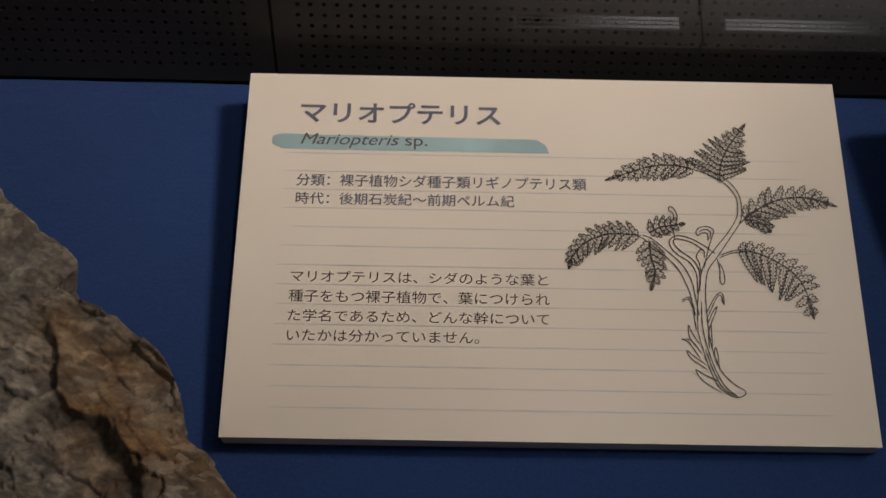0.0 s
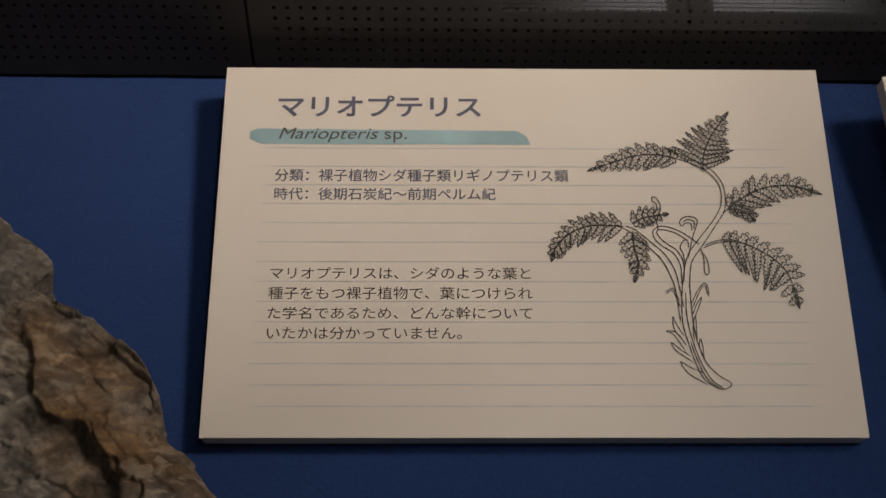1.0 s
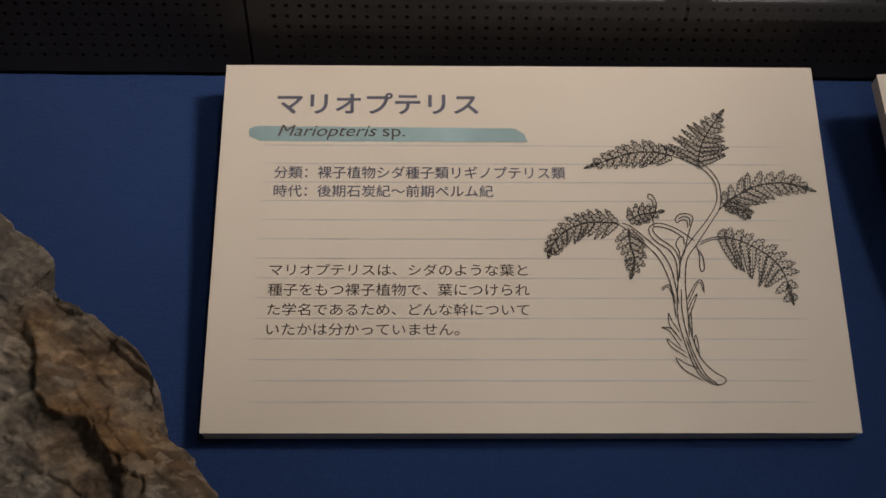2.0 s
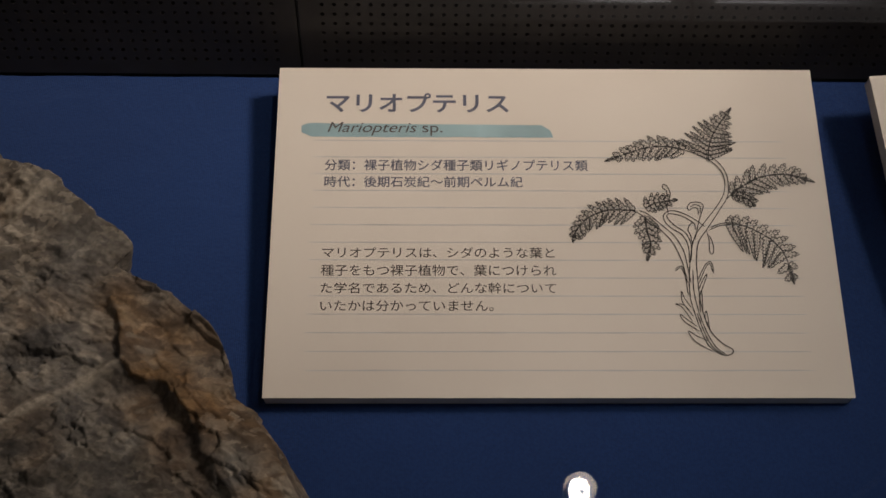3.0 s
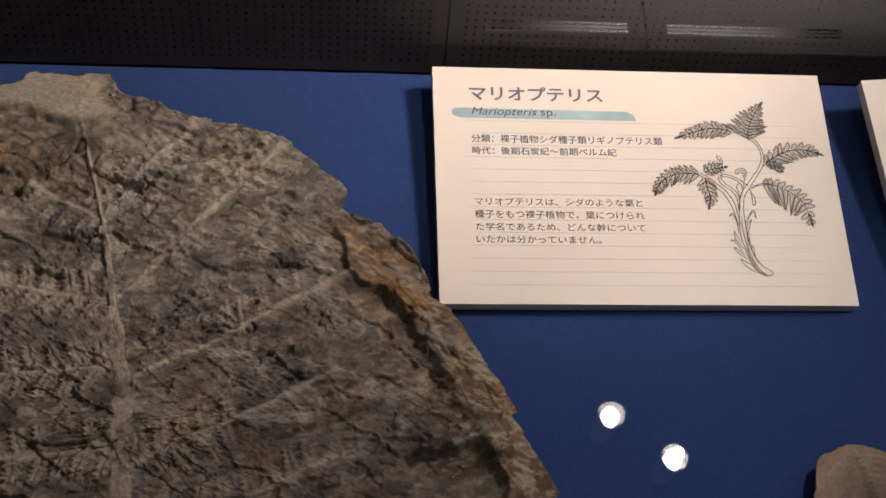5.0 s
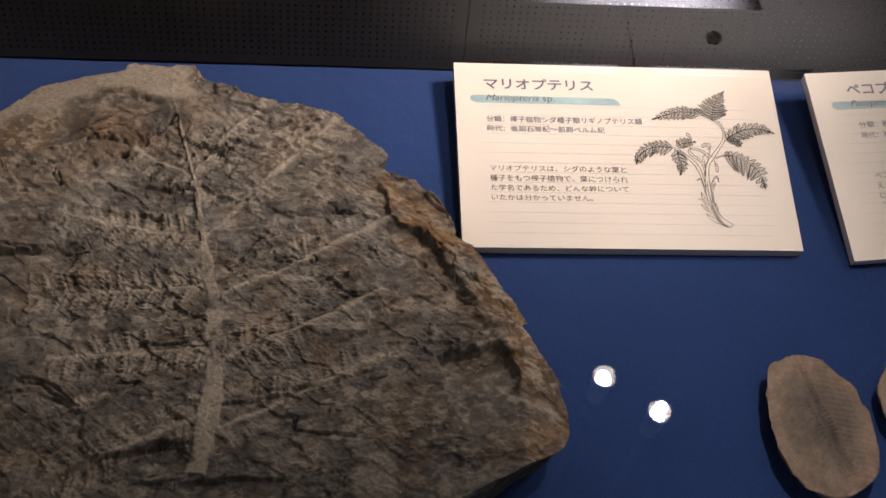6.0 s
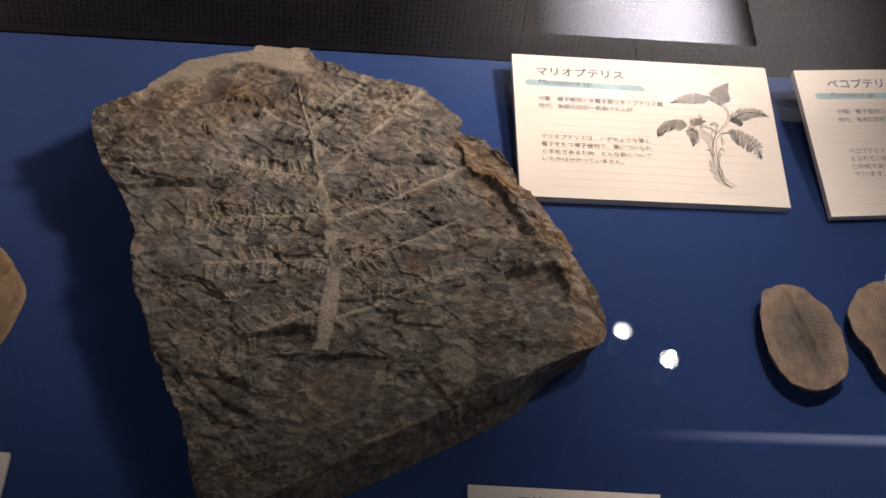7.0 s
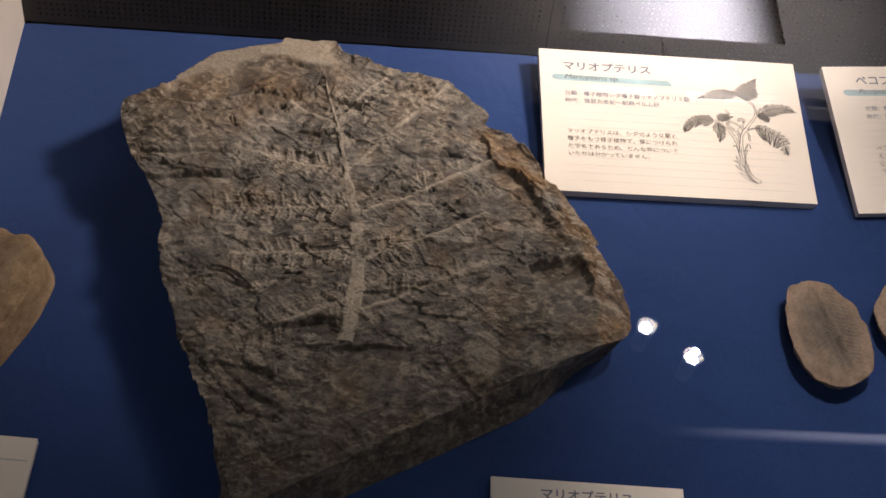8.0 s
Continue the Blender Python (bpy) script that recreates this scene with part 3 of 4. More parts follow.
def stone(name, outline, centre, top, foot, rings, segs, side_rings, rough, mat, attrs):
    """A stone on the cloth: a relief top, height top(x, y), and broken sides down to the outline foot(i) outwards of it."""
    rim = even_curve(outline, segs)
    c = np.array(centre)
    for i in range(segs):
        n = noise.fractal((rim[i, 0] * 40, rim[i, 1] * 40, 3.3), 0.9, 2.1, 5)
        d = (rim[i] - c) / np.linalg.norm(rim[i] - c)
        rim[i] += d * n * rough
    verts, faces, flat = [(c[0], c[1], top(*c))], [], [1.0]
    for r in range(1, rings + 1):
        s = r / rings
        for i in range(segs):
            x, y = c + (rim[i] - c) * s
            verts.append((x, y, top(x, y)))
            flat.append(1.0)
    for r in range(1, side_rings + 1):
        t = r / side_rings
        for i in range(segs):
            d = (rim[i] - c) / np.linalg.norm(rim[i] - c)
            z0 = top(*rim[i])
            out = foot(i / segs, rim[i]) * t
            z = z0 * (1 - t)
            wob = rough * 0.8 * noise.fractal((rim[i, 0] * 45, rim[i, 1] * 45, z * 120), 0.8, 2.2, 4) * math.sin(math.pi * min(1, t * 1.2)) if t < 0.98 else 0
            x, y = rim[i] + d * (out + wob)
            verts.append((x, y, max(z, 0.0)))
            flat.append(0.0)
    faces += [(0, 1 + i, 1 + (i + 1) % segs) for i in range(segs)]
    for r in range(rings + side_rings - 1):
        a, b = 1 + r * segs, 1 + (r + 1) * segs
        for i in range(segs):
            j = (i + 1) % segs
            faces.append((a + i, b + i, b + j, a + j))
    ob = part(name, (verts, faces), mat, None, smooth=True)
    for key, fn in attrs.items():
        add_attribute(ob, key, [min(1, max(0, fn(x, y, z, f))) for (x, y, z), f in zip(verts, flat)])
    return ob


def seg_near(x, y, a, b):
    """Distance to the segment a-b, how far along it (metres), which side, and its length."""
    dx, dy = b[0] - a[0], b[1] - a[1]
    size = math.hypot(dx, dy)
    t = ((x - a[0]) * dx + (y - a[1]) * dy) / size ** 2
    side = ((x - a[0]) * dy - (y - a[1]) * dx) / size
    k = np.clip(t, 0, 1)
    return np.hypot(x - a[0] - dx * k, y - a[1] - dy * k), t * size, side, size


def bell(v, w):
    return np.exp(-(v / w) ** 2)


def ease(v, lo, hi):
    t = np.clip((v - lo) / (hi - lo), 0, 1)
    return t * t * (3 - 2 * t)


def hashed(ix, iy, seed):
    h = (ix.astype(np.int64) * 374761393 + iy.astype(np.int64) * 668265263 + int(seed * 1000) * 982451653) & 0xFFFFFFFF
    h = ((h ^ (h >> 13)) * 1274126177) & 0xFFFFFFFF
    return ((h ^ (h >> 16)) & 0xFFFF) / 65535.0


def grain(x, y, seed):
    """Smooth gradient noise over arrays, about -1 to 1."""
    ix, iy = np.floor(x), np.floor(y)
    fx, fy = x - ix, y - iy
    u, v = fx ** 3 * (fx * (fx * 6 - 15) + 10), fy ** 3 * (fy * (fy * 6 - 15) + 10)
    out = 0
    for ox in (0, 1):
        for oy in (0, 1):
            a = hashed(ix + ox, iy + oy, seed) * 2 * math.pi
            g = np.cos(a) * (fx - ox) + np.sin(a) * (fy - oy)
            out = out + g * (u if ox else 1 - u) * (v if oy else 1 - v)
    return out * 1.5


def grains(x, y, seed, octaves=4, fall=0.5):
    out, amp = 0, 1.0
    for k in range(octaves):
        out = out + amp * grain(x * 2.07 ** k, y * 2.07 ** k, seed + k * 1.7)
        amp *= fall
    return out


def flakes(x, y, sx, sy, tall, seed, turn=0.42):
    """Broken flakes: uneven cells, each a plane with a height and a tilt of its own."""
    wob = 0.30 * grain(x * sx * 1.3, y * sy * 1.3, seed) + 0.12 * grain(x * sx * 4.1, y * sy * 4.1, seed + 2)
    u, v = x * sx + 0.3 * y * sx + wob, y * sy - turn * x * sy - wob
    iu, iv = np.floor(u), np.floor(v)
    best = np.full(u.shape, 9.0)
    height = np.zeros(u.shape)
    for ou in (-1, 0, 1):
        for ov in (-1, 0, 1):
            cu, cv = iu + ou, iv + ov
            du = u - cu - hashed(cu, cv, seed + 0.11)
            dv = v - cv - hashed(cu, cv, seed + 0.23)
            d = du * du + dv * dv
            h = (hashed(cu, cv, seed + 0.37) - 0.5) * 1.1 + (hashed(cu, cv, seed + 0.41) - 0.5) * du * 1.2 + (hashed(cu, cv, seed + 0.53) - 0.75) * dv * 1.2
            near = d < best
            best = np.where(near, d, best)
            height = np.where(near, h, height)
    return tall * height


STEM = [(-0.181, -0.052), (-0.163, -0.118), (-0.153, -0.168), (-0.146, -0.202), (-0.144, -0.248), (-0.151, -0.293)]
BRANCHES = [((-0.155, -0.154), (-0.084, -0.073)), ((-0.163, -0.110), (-0.127, -0.060)), ((-0.163, -0.114), (-0.199, -0.094)), ((-0.156, -0.154), (-0.234, -0.141)),
            ((-0.155, -0.187), (-0.246, -0.192)), ((-0.145, -0.223), (-0.230, -0.231)), ((-0.146, -0.261), (-0.223, -0.296)), ((-0.143, -0.192), (-0.051, -0.138)),
            ((-0.142, -0.232), (-0.054, -0.189)), ((-0.141, -0.268), (-0.057, -0.227))]
CRACKS = [((-0.239, -0.119), (-0.205, -0.098)), ((-0.205, -0.098), (-0.176, -0.074)), ((-0.268, -0.117), (-0.239, -0.106)), ((-0.243, -0.109), (-0.238, -0.121)),
          ((-0.300, -0.160), (-0.245, -0.166)), ((-0.262, -0.290), (-0.215, -0.345)), ((-0.215, -0.345), (-0.190, -0.352)), ((-0.135, -0.170), (-0.095, -0.166))]
EDGE = [(-0.029, -0.110), (-0.054, -0.117), (-0.053, -0.140), (-0.037, -0.147), (-0.021, -0.164), (-0.006, -0.190), (0.007, -0.213), (0.015, -0.236), (0.019, -0.267), (0.020, -0.290)]
# broken steps: west end, east end, height of the drop on the near side, how far the hollow below it runs out
SCARPS = [((-0.302, -0.153), (-0.226, -0.143), 0.0055, 0.011), ((-0.298, -0.171), (-0.222, -0.160), 0.0085, 0.013), ((-0.229, -0.297), (-0.157, -0.271), 0.0085, 0.017),
          ((-0.162, -0.298), (-0.104, -0.294), 0.0065, 0.020), ((-0.114, -0.234), (-0.042, -0.201), 0.0040, 0.012), ((-0.128, -0.250), (-0.056, -0.234), 0.0045, 0.012),
          ((-0.094, -0.100), (-0.083, -0.105), 0.0035, 0.003), ((-0.214, -0.136), (-0.176, -0.138), 0.0045, 0.009), ((-0.148, -0.054), (-0.121, -0.062), 0.0040, 0.010),
          ((-0.027, -0.226), (0.008, -0.219), 0.0045, 0.018), ((-0.200, -0.112), (-0.166, -0.122), 0.0035, 0.008), ((-0.128, -0.205), (-0.096, -0.203), 0.0045, 0.010)]
SCARPS += [((-0.190, -0.222), (-0.158, -0.212), 0.0040, 0.007), ((-0.228, -0.316), (-0.186, -0.345), 0.0050, 0.010), ((-0.186, -0.343), (-0.155, -0.311), 0.0025, 0.010),
           ((-0.262, -0.262), (-0.222, -0.258), 0.0030, 0.008), ((-0.222, -0.236), (-0.170, -0.228), 0.0030, 0.007), ((-0.138, -0.172), (-0.092, -0.166), 0.0035, 0.008),
           ((-0.110, -0.138), (-0.070, -0.132), 0.0028, 0.007), ((-0.124, -0.272), (-0.086, -0.256), 0.0032, 0.008), ((-0.250, -0.205), (-0.196, -0.202), 0.0026, 0.006),
           ((-0.090, -0.320), (-0.052, -0.322), 0.0030, 0.008), ((-0.200, -0.372), (-0.160, -0.358), 0.0034, 0.010)]


def facet(x, y, points, soft=0.003):
    """How far a place lies inside a straight-sided broken face, 0 to 1."""
    area = sum(a[0] * b[1] - b[0] * a[1] for a, b in zip(points, points[1:] + points[:1]))
    d = np.full(np.shape(x), 9.0)
    for a, b in zip(points, points[1:] + points[:1]):
        size = math.hypot(b[0] - a[0], b[1] - a[1])
        d = np.minimum(d, math.copysign(1, area) * ((b[0] - a[0]) * (y - a[1]) - (b[1] - a[1]) * (x - a[0])) / size)
    return ease(d + 0.0022 * grains(x * 70, y * 70, 17.0, 3), -soft, soft)


HOLLOW = [(-0.293, -0.098), (-0.279, -0.070), (-0.250, -0.060), (-0.214, -0.059), (-0.232, -0.090), (-0.277, -0.113)]
SCOOP = [(-0.026, -0.228), (0.006, -0.221), (0.016, -0.242), (0.017, -0.280), (-0.017, -0.272)]
BOWL = [(-0.090, -0.193), (-0.062, -0.171), (-0.038, -0.168), (-0.010, -0.205), (-0.040, -0.194), (-0.066, -0.192)]
DARK = [(-0.158, -0.298), (-0.106, -0.296), (-0.110, -0.326), (-0.155, -0.332)]
SHOULDER = [(-0.082, -0.066), (-0.058, -0.082), (-0.050, -0.096), (-0.072, -0.102), (-0.096, -0.082)]
PLANES = [(HOLLOW, -0.0050, 0.16, 0.30), (SCOOP, -0.0036, 0.10, -0.10), (BOWL, -0.0030, 0.22, 0.16), (DARK, -0.0010, 0.03, 0.05), (SHOULDER, 0.0008, -0.05, 0.04)]


def worn_smooth(x, y):
    m = np.zeros(np.shape(x))
    for points, drop, gx, gy in PLANES:
        m = np.maximum(m, facet(x, y, points))
    return m


def steps(x, y):
    """Depth of the hollows below the broken steps."""
    z = np.zeros(np.shape(x))
    for k, (a, b, tall, run) in enumerate(SCARPS):
        d, along, side, size = seg_near(x, y, a, b)
        s = side + 0.0034 * grains(x * 28, y * 28, 40.0 + k, 3, 0.4) + 0.0008 * flakes(x, y, 90, 120, 1.0, 50.0 + k)
        fade = ease(along, -0.004, 0.010) * (1 - ease(along, size - 0.010, size + 0.004))
        z = z + 0.8 * tall * fade * ease(s, 0.0, 0.0026) * np.exp(-np.maximum(s, 0) / run)
    return z


def past_edge(x, y):
    """How far a place lies beyond the ridge where the brown face begins (negative: on the grey top)."""
    best = np.full(np.shape(x), 9.0)
    for a, b in zip(EDGE, EDGE[1:]):
        d, along, side, size = seg_near(x, y, a, b)
        best = np.where(d < np.abs(best), np.where(side > 0, -d, d), best)
    return best + 0.0045 * grains(x * 45, y * 45, 4.4, 3)


def stem_mask(x, y):
    m = np.zeros(np.shape(x))
    for k, (a, b) in enumerate(zip(STEM, STEM[1:])):
        d, along, side, size = seg_near(x, y, a, b)
        w = (0.0008, 0.0015, 0.0032, 0.0044, 0.0052)[k]
        d = d + 0.0008 * grain(x * 160, y * 160, 3)
        inside = 1 - ease(d, w * 0.8, w * 1.15)
        m = np.maximum(m, np.where((along >= -0.004) & (along <= size + (0 if k == 4 else 0.004)), inside, 0))
    return m * (1 - 0.6 * ease(grain(x * 60, y * 60, 14), 0.10, 0.40)) * (1 - 0.85 * bell(y + 0.197, 0.005)) * (1 - 0.6 * bell(y + 0.145, 0.006))


def vein_mask(x, y):
    m = np.zeros(np.shape(x))
    for k, (a, b) in enumerate(BRANCHES):
        d, along, side, size = seg_near(x, y, a, b)
        d = np.abs(d + 0.0012 * grain(along * 60, side * 20, k))
        m = np.maximum(m, bell(d, 0.0014) * ease(grain(x * 45, y * 45, 9 + k), -0.65, -0.2))
    return m


def leaf_relief(x, y):
    """The imprint of the leaflets, 0 to 1: broken rows of toothed lobes on both sides of each branch."""
    h = np.zeros(np.shape(x))
    for k, (a, b) in enumerate(BRANCHES):
        d, along, side, size = seg_near(x, y, a, b)
        off = np.abs(side)
        lean = along - off * 0.30 + 0.0020 * grain(x * 70, y * 70, k + 20) + 0.004 * (side > 0)
        rib = np.abs(np.sin(lean * math.pi / 0.0098))
        tooth = 0.16 * np.sin(off * 2 * math.pi / 0.0026 + k)
        lobe = ease(rib + tooth - off * 22, 0.30, 0.55) * ease(off, 0.0006, 0.0018) * (1 - ease(off, 0.0110, 0.0145))
        vein = 1 - 0.45 * bell(rib - 1, 0.02)
        worn = ease(grain(x * 30, y * 30, k + 30) + 0.35 * (x < -0.14), -0.10, 0.30) * ((along > -0.002) & (along < size))
        h = np.maximum(h, lobe * vein * worn)
    return h


def shale_top(x, y):
    x, y = np.asarray(x, dtype=float), np.asarray(y, dtype=float)
    z = 0.0345 + 0.006 * ease(x, -0.06, 0.02) + 0.011 * ease(-x, 0.22, 0.30) * ease(y, -0.26, -0.12) - 0.003 * ease(-y, 0.28, 0.40)
    z = z + 0.0040 * grains(x * 13, y * 16, 1.5, 3)
    calm = (1 - 0.75 * stem_mask(x, y)) * (1 - 0.80 * worn_smooth(x, y))
    patchy = 0.45 + 0.75 * ease(grain(x * 21, y * 25, 61), -0.35, 0.35)
    z = z + calm * (flakes(x, y, 18, 34, 0.0027, 1.0) + flakes(x, y, 52, 88, 0.0012, 7.0, -0.3) + patchy * flakes(x, y, 120, 220, 0.0010, 3.0, 0.6) + patchy * flakes(x, y, 260, 480, 0.0005, 5.0, -0.4))
    ridge = grain(x * 24, y * 62 - x * 26, 8.1)
    z = z + calm * 0.0013 * (1 - np.minimum(1, np.abs(ridge) * 4.5))
    z = z + 0.0003 * grains(x * 130, y * 190, 2.2, 4, 0.6)
    z = z + calm * 0.0009 * leaf_relief(x, y) + 0.0012 * stem_mask(x, y) + 0.0009 * vein_mask(x, y)
    z = z - steps(x, y)
    for points, drop, gx, gy in PLANES:
        cx, cy = sum(q[0] for q in points) / len(points), sum(q[1] for q in points) / len(points)
        z = z + facet(x, y, points, 0.0022) * (drop + gx * (x - cx) + gy * (y - cy))
    # streaked slope beside the hollow at the upper corner
    z = z + 0.0040 * bell(seg_near(x, y, (-0.290, -0.128), (-0.172, -0.066))[0], 0.011)
    streak = grain((x * 0.87 + y * 0.5) * 14, (y * 0.87 - x * 0.5) * 150, 21)
    z = z + 0.0034 * streak * bell(seg_near(x, y, (-0.305, -0.128), (-0.180, -0.076))[0], 0.026)
    lip = -0.060 - 0.55 * np.maximum(0, -x - 0.225) - y
    k = 0.88 * ease(-lip + 0.007 * grains(x * 30, y * 30, 7.7, 3), 0.0, 0.007) * (1 - ease(x, -0.180, -0.160))
    z = z * (1 - k) + k * (0.0400 - 0.25 * np.maximum(0, -lip) + 0.0010 * grains(x * 36, y * 60, 2, 4))
    for a, b in CRACKS:
        d = seg_near(x, y, a, b)[0] + 0.0030 * grains(x * 110, y * 110, 6.6, 2)
        z = z - 0.0026 * bell(d, 0.0008)
    z = z + 0.0050 * bell(seg_near(x, y, (-0.114, -0.222), (-0.060, -0.192))[0], 0.008)
    p = past_edge(x, y)
    z = z - (0.0020 + 0.0034 * ease(y, -0.235, -0.190)) * ease(y, -0.29, -0.26) * ease(-p, 0.0, 0.0075) * np.exp(np.minimum(p, 0) / 0.022) * (1 - ease(y, -0.150, -0.136))
    face = 0.5 * z + 0.5 * 0.0395 - np.maximum(p, 0) * 0.40
    face = face + flakes(x, y, 40, 44, 0.0020, 11.0, -0.3) + flakes(x, y, 130, 150, 0.0012, 12.0, -0.6)
    z = np.where(p > 0, face, z + (face - z) * np.clip(1 + p / 0.002, 0, 1))
    return np.maximum(z, 0.004)


def shale_rust(x, y, z, flat):
    p = past_edge(x, y)
    n = grains(x * 30, y * 30, 2, 4)
    r = np.where(p > -0.001, 0.58 + 0.85 * n, 0.0)
    r = np.maximum(r, (0.42 + 0.7 * n) * bell(seg_near(x, y, (-0.040, -0.160), (-0.008, -0.205))[0], 0.012))
    r = np.maximum(r, (0.40 + 0.45 * n) * bell(seg_near(x, y, (-0.290, -0.110), (-0.180, -0.072))[0], 0.028))
    r = np.maximum(r, (0.75 + 0.5 * n) * bell(seg_near(x, y, (-0.050, -0.116), (-0.024, -0.132))[0], 0.013))
    r = np.maximum(r, (0.55 + 0.3 * n) * ease(y + 0.062 + 0.55 * np.maximum(0, -x - 0.225), 0.0, 0.010) * (1 - ease(x, -0.180, -0.155)))
    return np.where(flat > 0, np.maximum(r, 0.45 * n), r * 0.6)


def shale_pale(x, y, z, flat):
    fleck = 0.7 * ease(grain(x * 60, y * 110 + x * 30, 12) + 0.5 * grain(x * 210, y * 330, 13), 0.30, 0.62)
    fleck = fleck * ease(grain(x * 17, y * 17, 15), -0.25, 0.30)
    back = 0.72 * ease(y + 0.059 + 0.55 * np.maximum(0, -x - 0.225) + 0.007 * grains(x * 30, y * 30, 7.7, 3), 0.0, 0.010) * (1 - ease(x, -0.180, -0.160))
    patch = 0.6 * (1 - ease(np.hypot((x + 0.061) / 0.013, (y + 0.300) / 0.019) + 0.25 * grain(x * 80, y * 80, 3), 0.75, 1.0))
    leaf = 0.65 * leaf_relief(x, y) * (0.45 + 0.55 * ease(grain(x * 150, y * 150, 8), -0.3, 0.3))
    best = np.maximum.reduce([patch, 0.85 * stem_mask(x, y), 0.95 * vein_mask(x, y), leaf, fleck, back])
    return best * (flat > 0)


SHALE_RIM = [(-0.318, -0.124), (-0.316, -0.111), (-0.305, -0.104), (-0.288, -0.086), (-0.269, -0.061), (-0.251, -0.047), (-0.213, -0.038), (-0.206, -0.031), (-0.172, -0.031), (-0.162, -0.041),
             (-0.149, -0.046), (-0.127, -0.054), (-0.108, -0.058), (-0.087, -0.067), (-0.072, -0.076), (-0.061, -0.087), (-0.053, -0.096), (-0.056, -0.103), (-0.039, -0.112), (-0.031, -0.117),
             (-0.021, -0.125), (-0.015, -0.139), (-0.011, -0.148), (0.003, -0.167), (0.021, -0.206), (0.037, -0.237), (0.042, -0.263), (0.037, -0.279), (0.020, -0.289)]
SHALE_RIM += [(-0.025, -0.311), (-0.059, -0.327), (-0.102, -0.350), (-0.137, -0.369), (-0.184, -0.397), (-0.208, -0.410), (-0.218, -0.390), (-0.227, -0.372),
              (-0.231, -0.353), (-0.245, -0.323), (-0.256, -0.299), (-0.265, -0.274), (-0.275, -0.249), (-0.279, -0.213), (-0.287, -0.185), (-0.299, -0.166), (-0.311, -0.142)]


def shale_slab():
    """The large slab: a fine relief top inside the rim and broken sides down to the cloth."""
    rings, segs, sides = 300, 1250, 22
    c = np.array((-0.145, -0.215))
    rim = even_curve(SHALE_RIM, segs)
    way = (rim - c) / np.linalg.norm(rim - c, axis=1)[:, None]
    jag = 0.0012 * grains(rim[:, 0] * 40, rim[:, 1] * 40, 3.3, 5, 0.6) + flakes(rim[:, 0], rim[:, 1], 70, 70, 0.0024, 9.0)
    front = ((rim[:, 1] < -0.265) & (rim[:, 0] > -0.22)) * 1.0
    jag = jag * (1 - 0.6 * front)
    plain = rim.copy()
    rim = rim + way * jag[:, None]
    s = np.arange(1, rings + 1) / rings
    top = c + (rim - c)[None] * s[:, None, None]
    tx, ty = np.append(c[0], top[..., 0].ravel()), np.append(c[1], top[..., 1].ravel())
    tz = shale_top(tx, ty)
    edge_z = tz[-segs:]
    foot = np.where(front > 0, 0.013, 0.004) - 0.020 * ease(rim[:, 0], -0.045, 0.03) * (rim[:, 1] < -0.20)
    foot = foot - 0.030 * ease(-way[:, 0], 0.35, 0.80) * (1 - front) - 0.010 * ease(way[:, 1], 0.2, 0.6)
    t = np.arange(1, sides + 1)[:, None] / sides
    sz = edge_z[None] * (1 - t)
    run = np.cumsum(np.linalg.norm(np.roll(rim, -1, 0) - rim, axis=1))[None]
    wear = (0.0016 * grains(run * 40 + 0 * sz, sz * 130, 31, 4) + flakes(run + 0 * sz, sz, 60, 90, 0.0010, 33.0, 0.1)) * np.sin(np.pi * np.minimum(t * 1.1, 1))
    keep = (1 - 0.75 * front)[None]
    sp = plain[None] + way[None] * (foot[None] * t + wear * keep + jag[None] * (1 - t) ** (2 / keep))[..., None]
    verts = np.concatenate([np.stack([tx, ty, tz], 1), np.stack([sp[..., 0].ravel(), sp[..., 1].ravel(), sz.ravel()], 1)])
    flat = np.append(np.ones(len(tx)), np.zeros(sz.size))
    i = np.arange(segs)
    n = np.roll(i, -1)
    base = 1 + np.arange(rings + sides - 1)[:, None] * segs
    quads = np.stack([base + i, base + segs + i, base + segs + n, base + n], -1).reshape(-1, 4)
    faces = [(0, 1 + a, 1 + b) for a, b in zip(i.tolist(), n.tolist())] + quads.tolist()
    ob = part("fossil_slab", (verts.tolist(), faces), M_SHALE, None, smooth=True)
    x, y, z = verts.T
    add_attribute(ob, "rust", np.clip(shale_rust(x, y, z, flat), 0, 1))
    add_attribute(ob, "pale", np.clip(shale_pale(x, y, z, flat), 0, 1))
    return ob


slab = shale_slab()
tagged(slab, "large grey-brown shale slab bearing a pale fern fossil imprint", "fossil")


def tan_top(x, y):
    return 0.029 + 0.002 * noise.fractal((x * 40, y * 40, 3), 0.8, 2.0, 4) + 0.0035 * bell(seg_near(x, y, (-0.372, -0.224), (-0.40, -0.28))[0], 0.010)


tan = stone("fossil_block", [(-0.3535, -0.2415), (-0.356, -0.234), (-0.3645, -0.2235), (-0.374, -0.2225), (-0.386, -0.2155), (-0.408, -0.222), (-0.413, -0.270), (-0.411, -0.320), (-0.395, -0.335), (-0.384, -0.318), (-0.373, -0.296), (-0.360, -0.266), (-0.3545, -0.249)],
            (-0.385, -0.270), tan_top, lambda u, p: 0.004, 30, 200, 10, 0.0012, M_TAN, {"pale": lambda x, y, z, f: 0.8 * bell(seg_near(x, y, (-0.375, -0.235), (-0.40, -0.30))[0], 0.012) * f})
tagged(tan, "tan sandstone block with a fossil imprint, beside the case wall", "fossil")


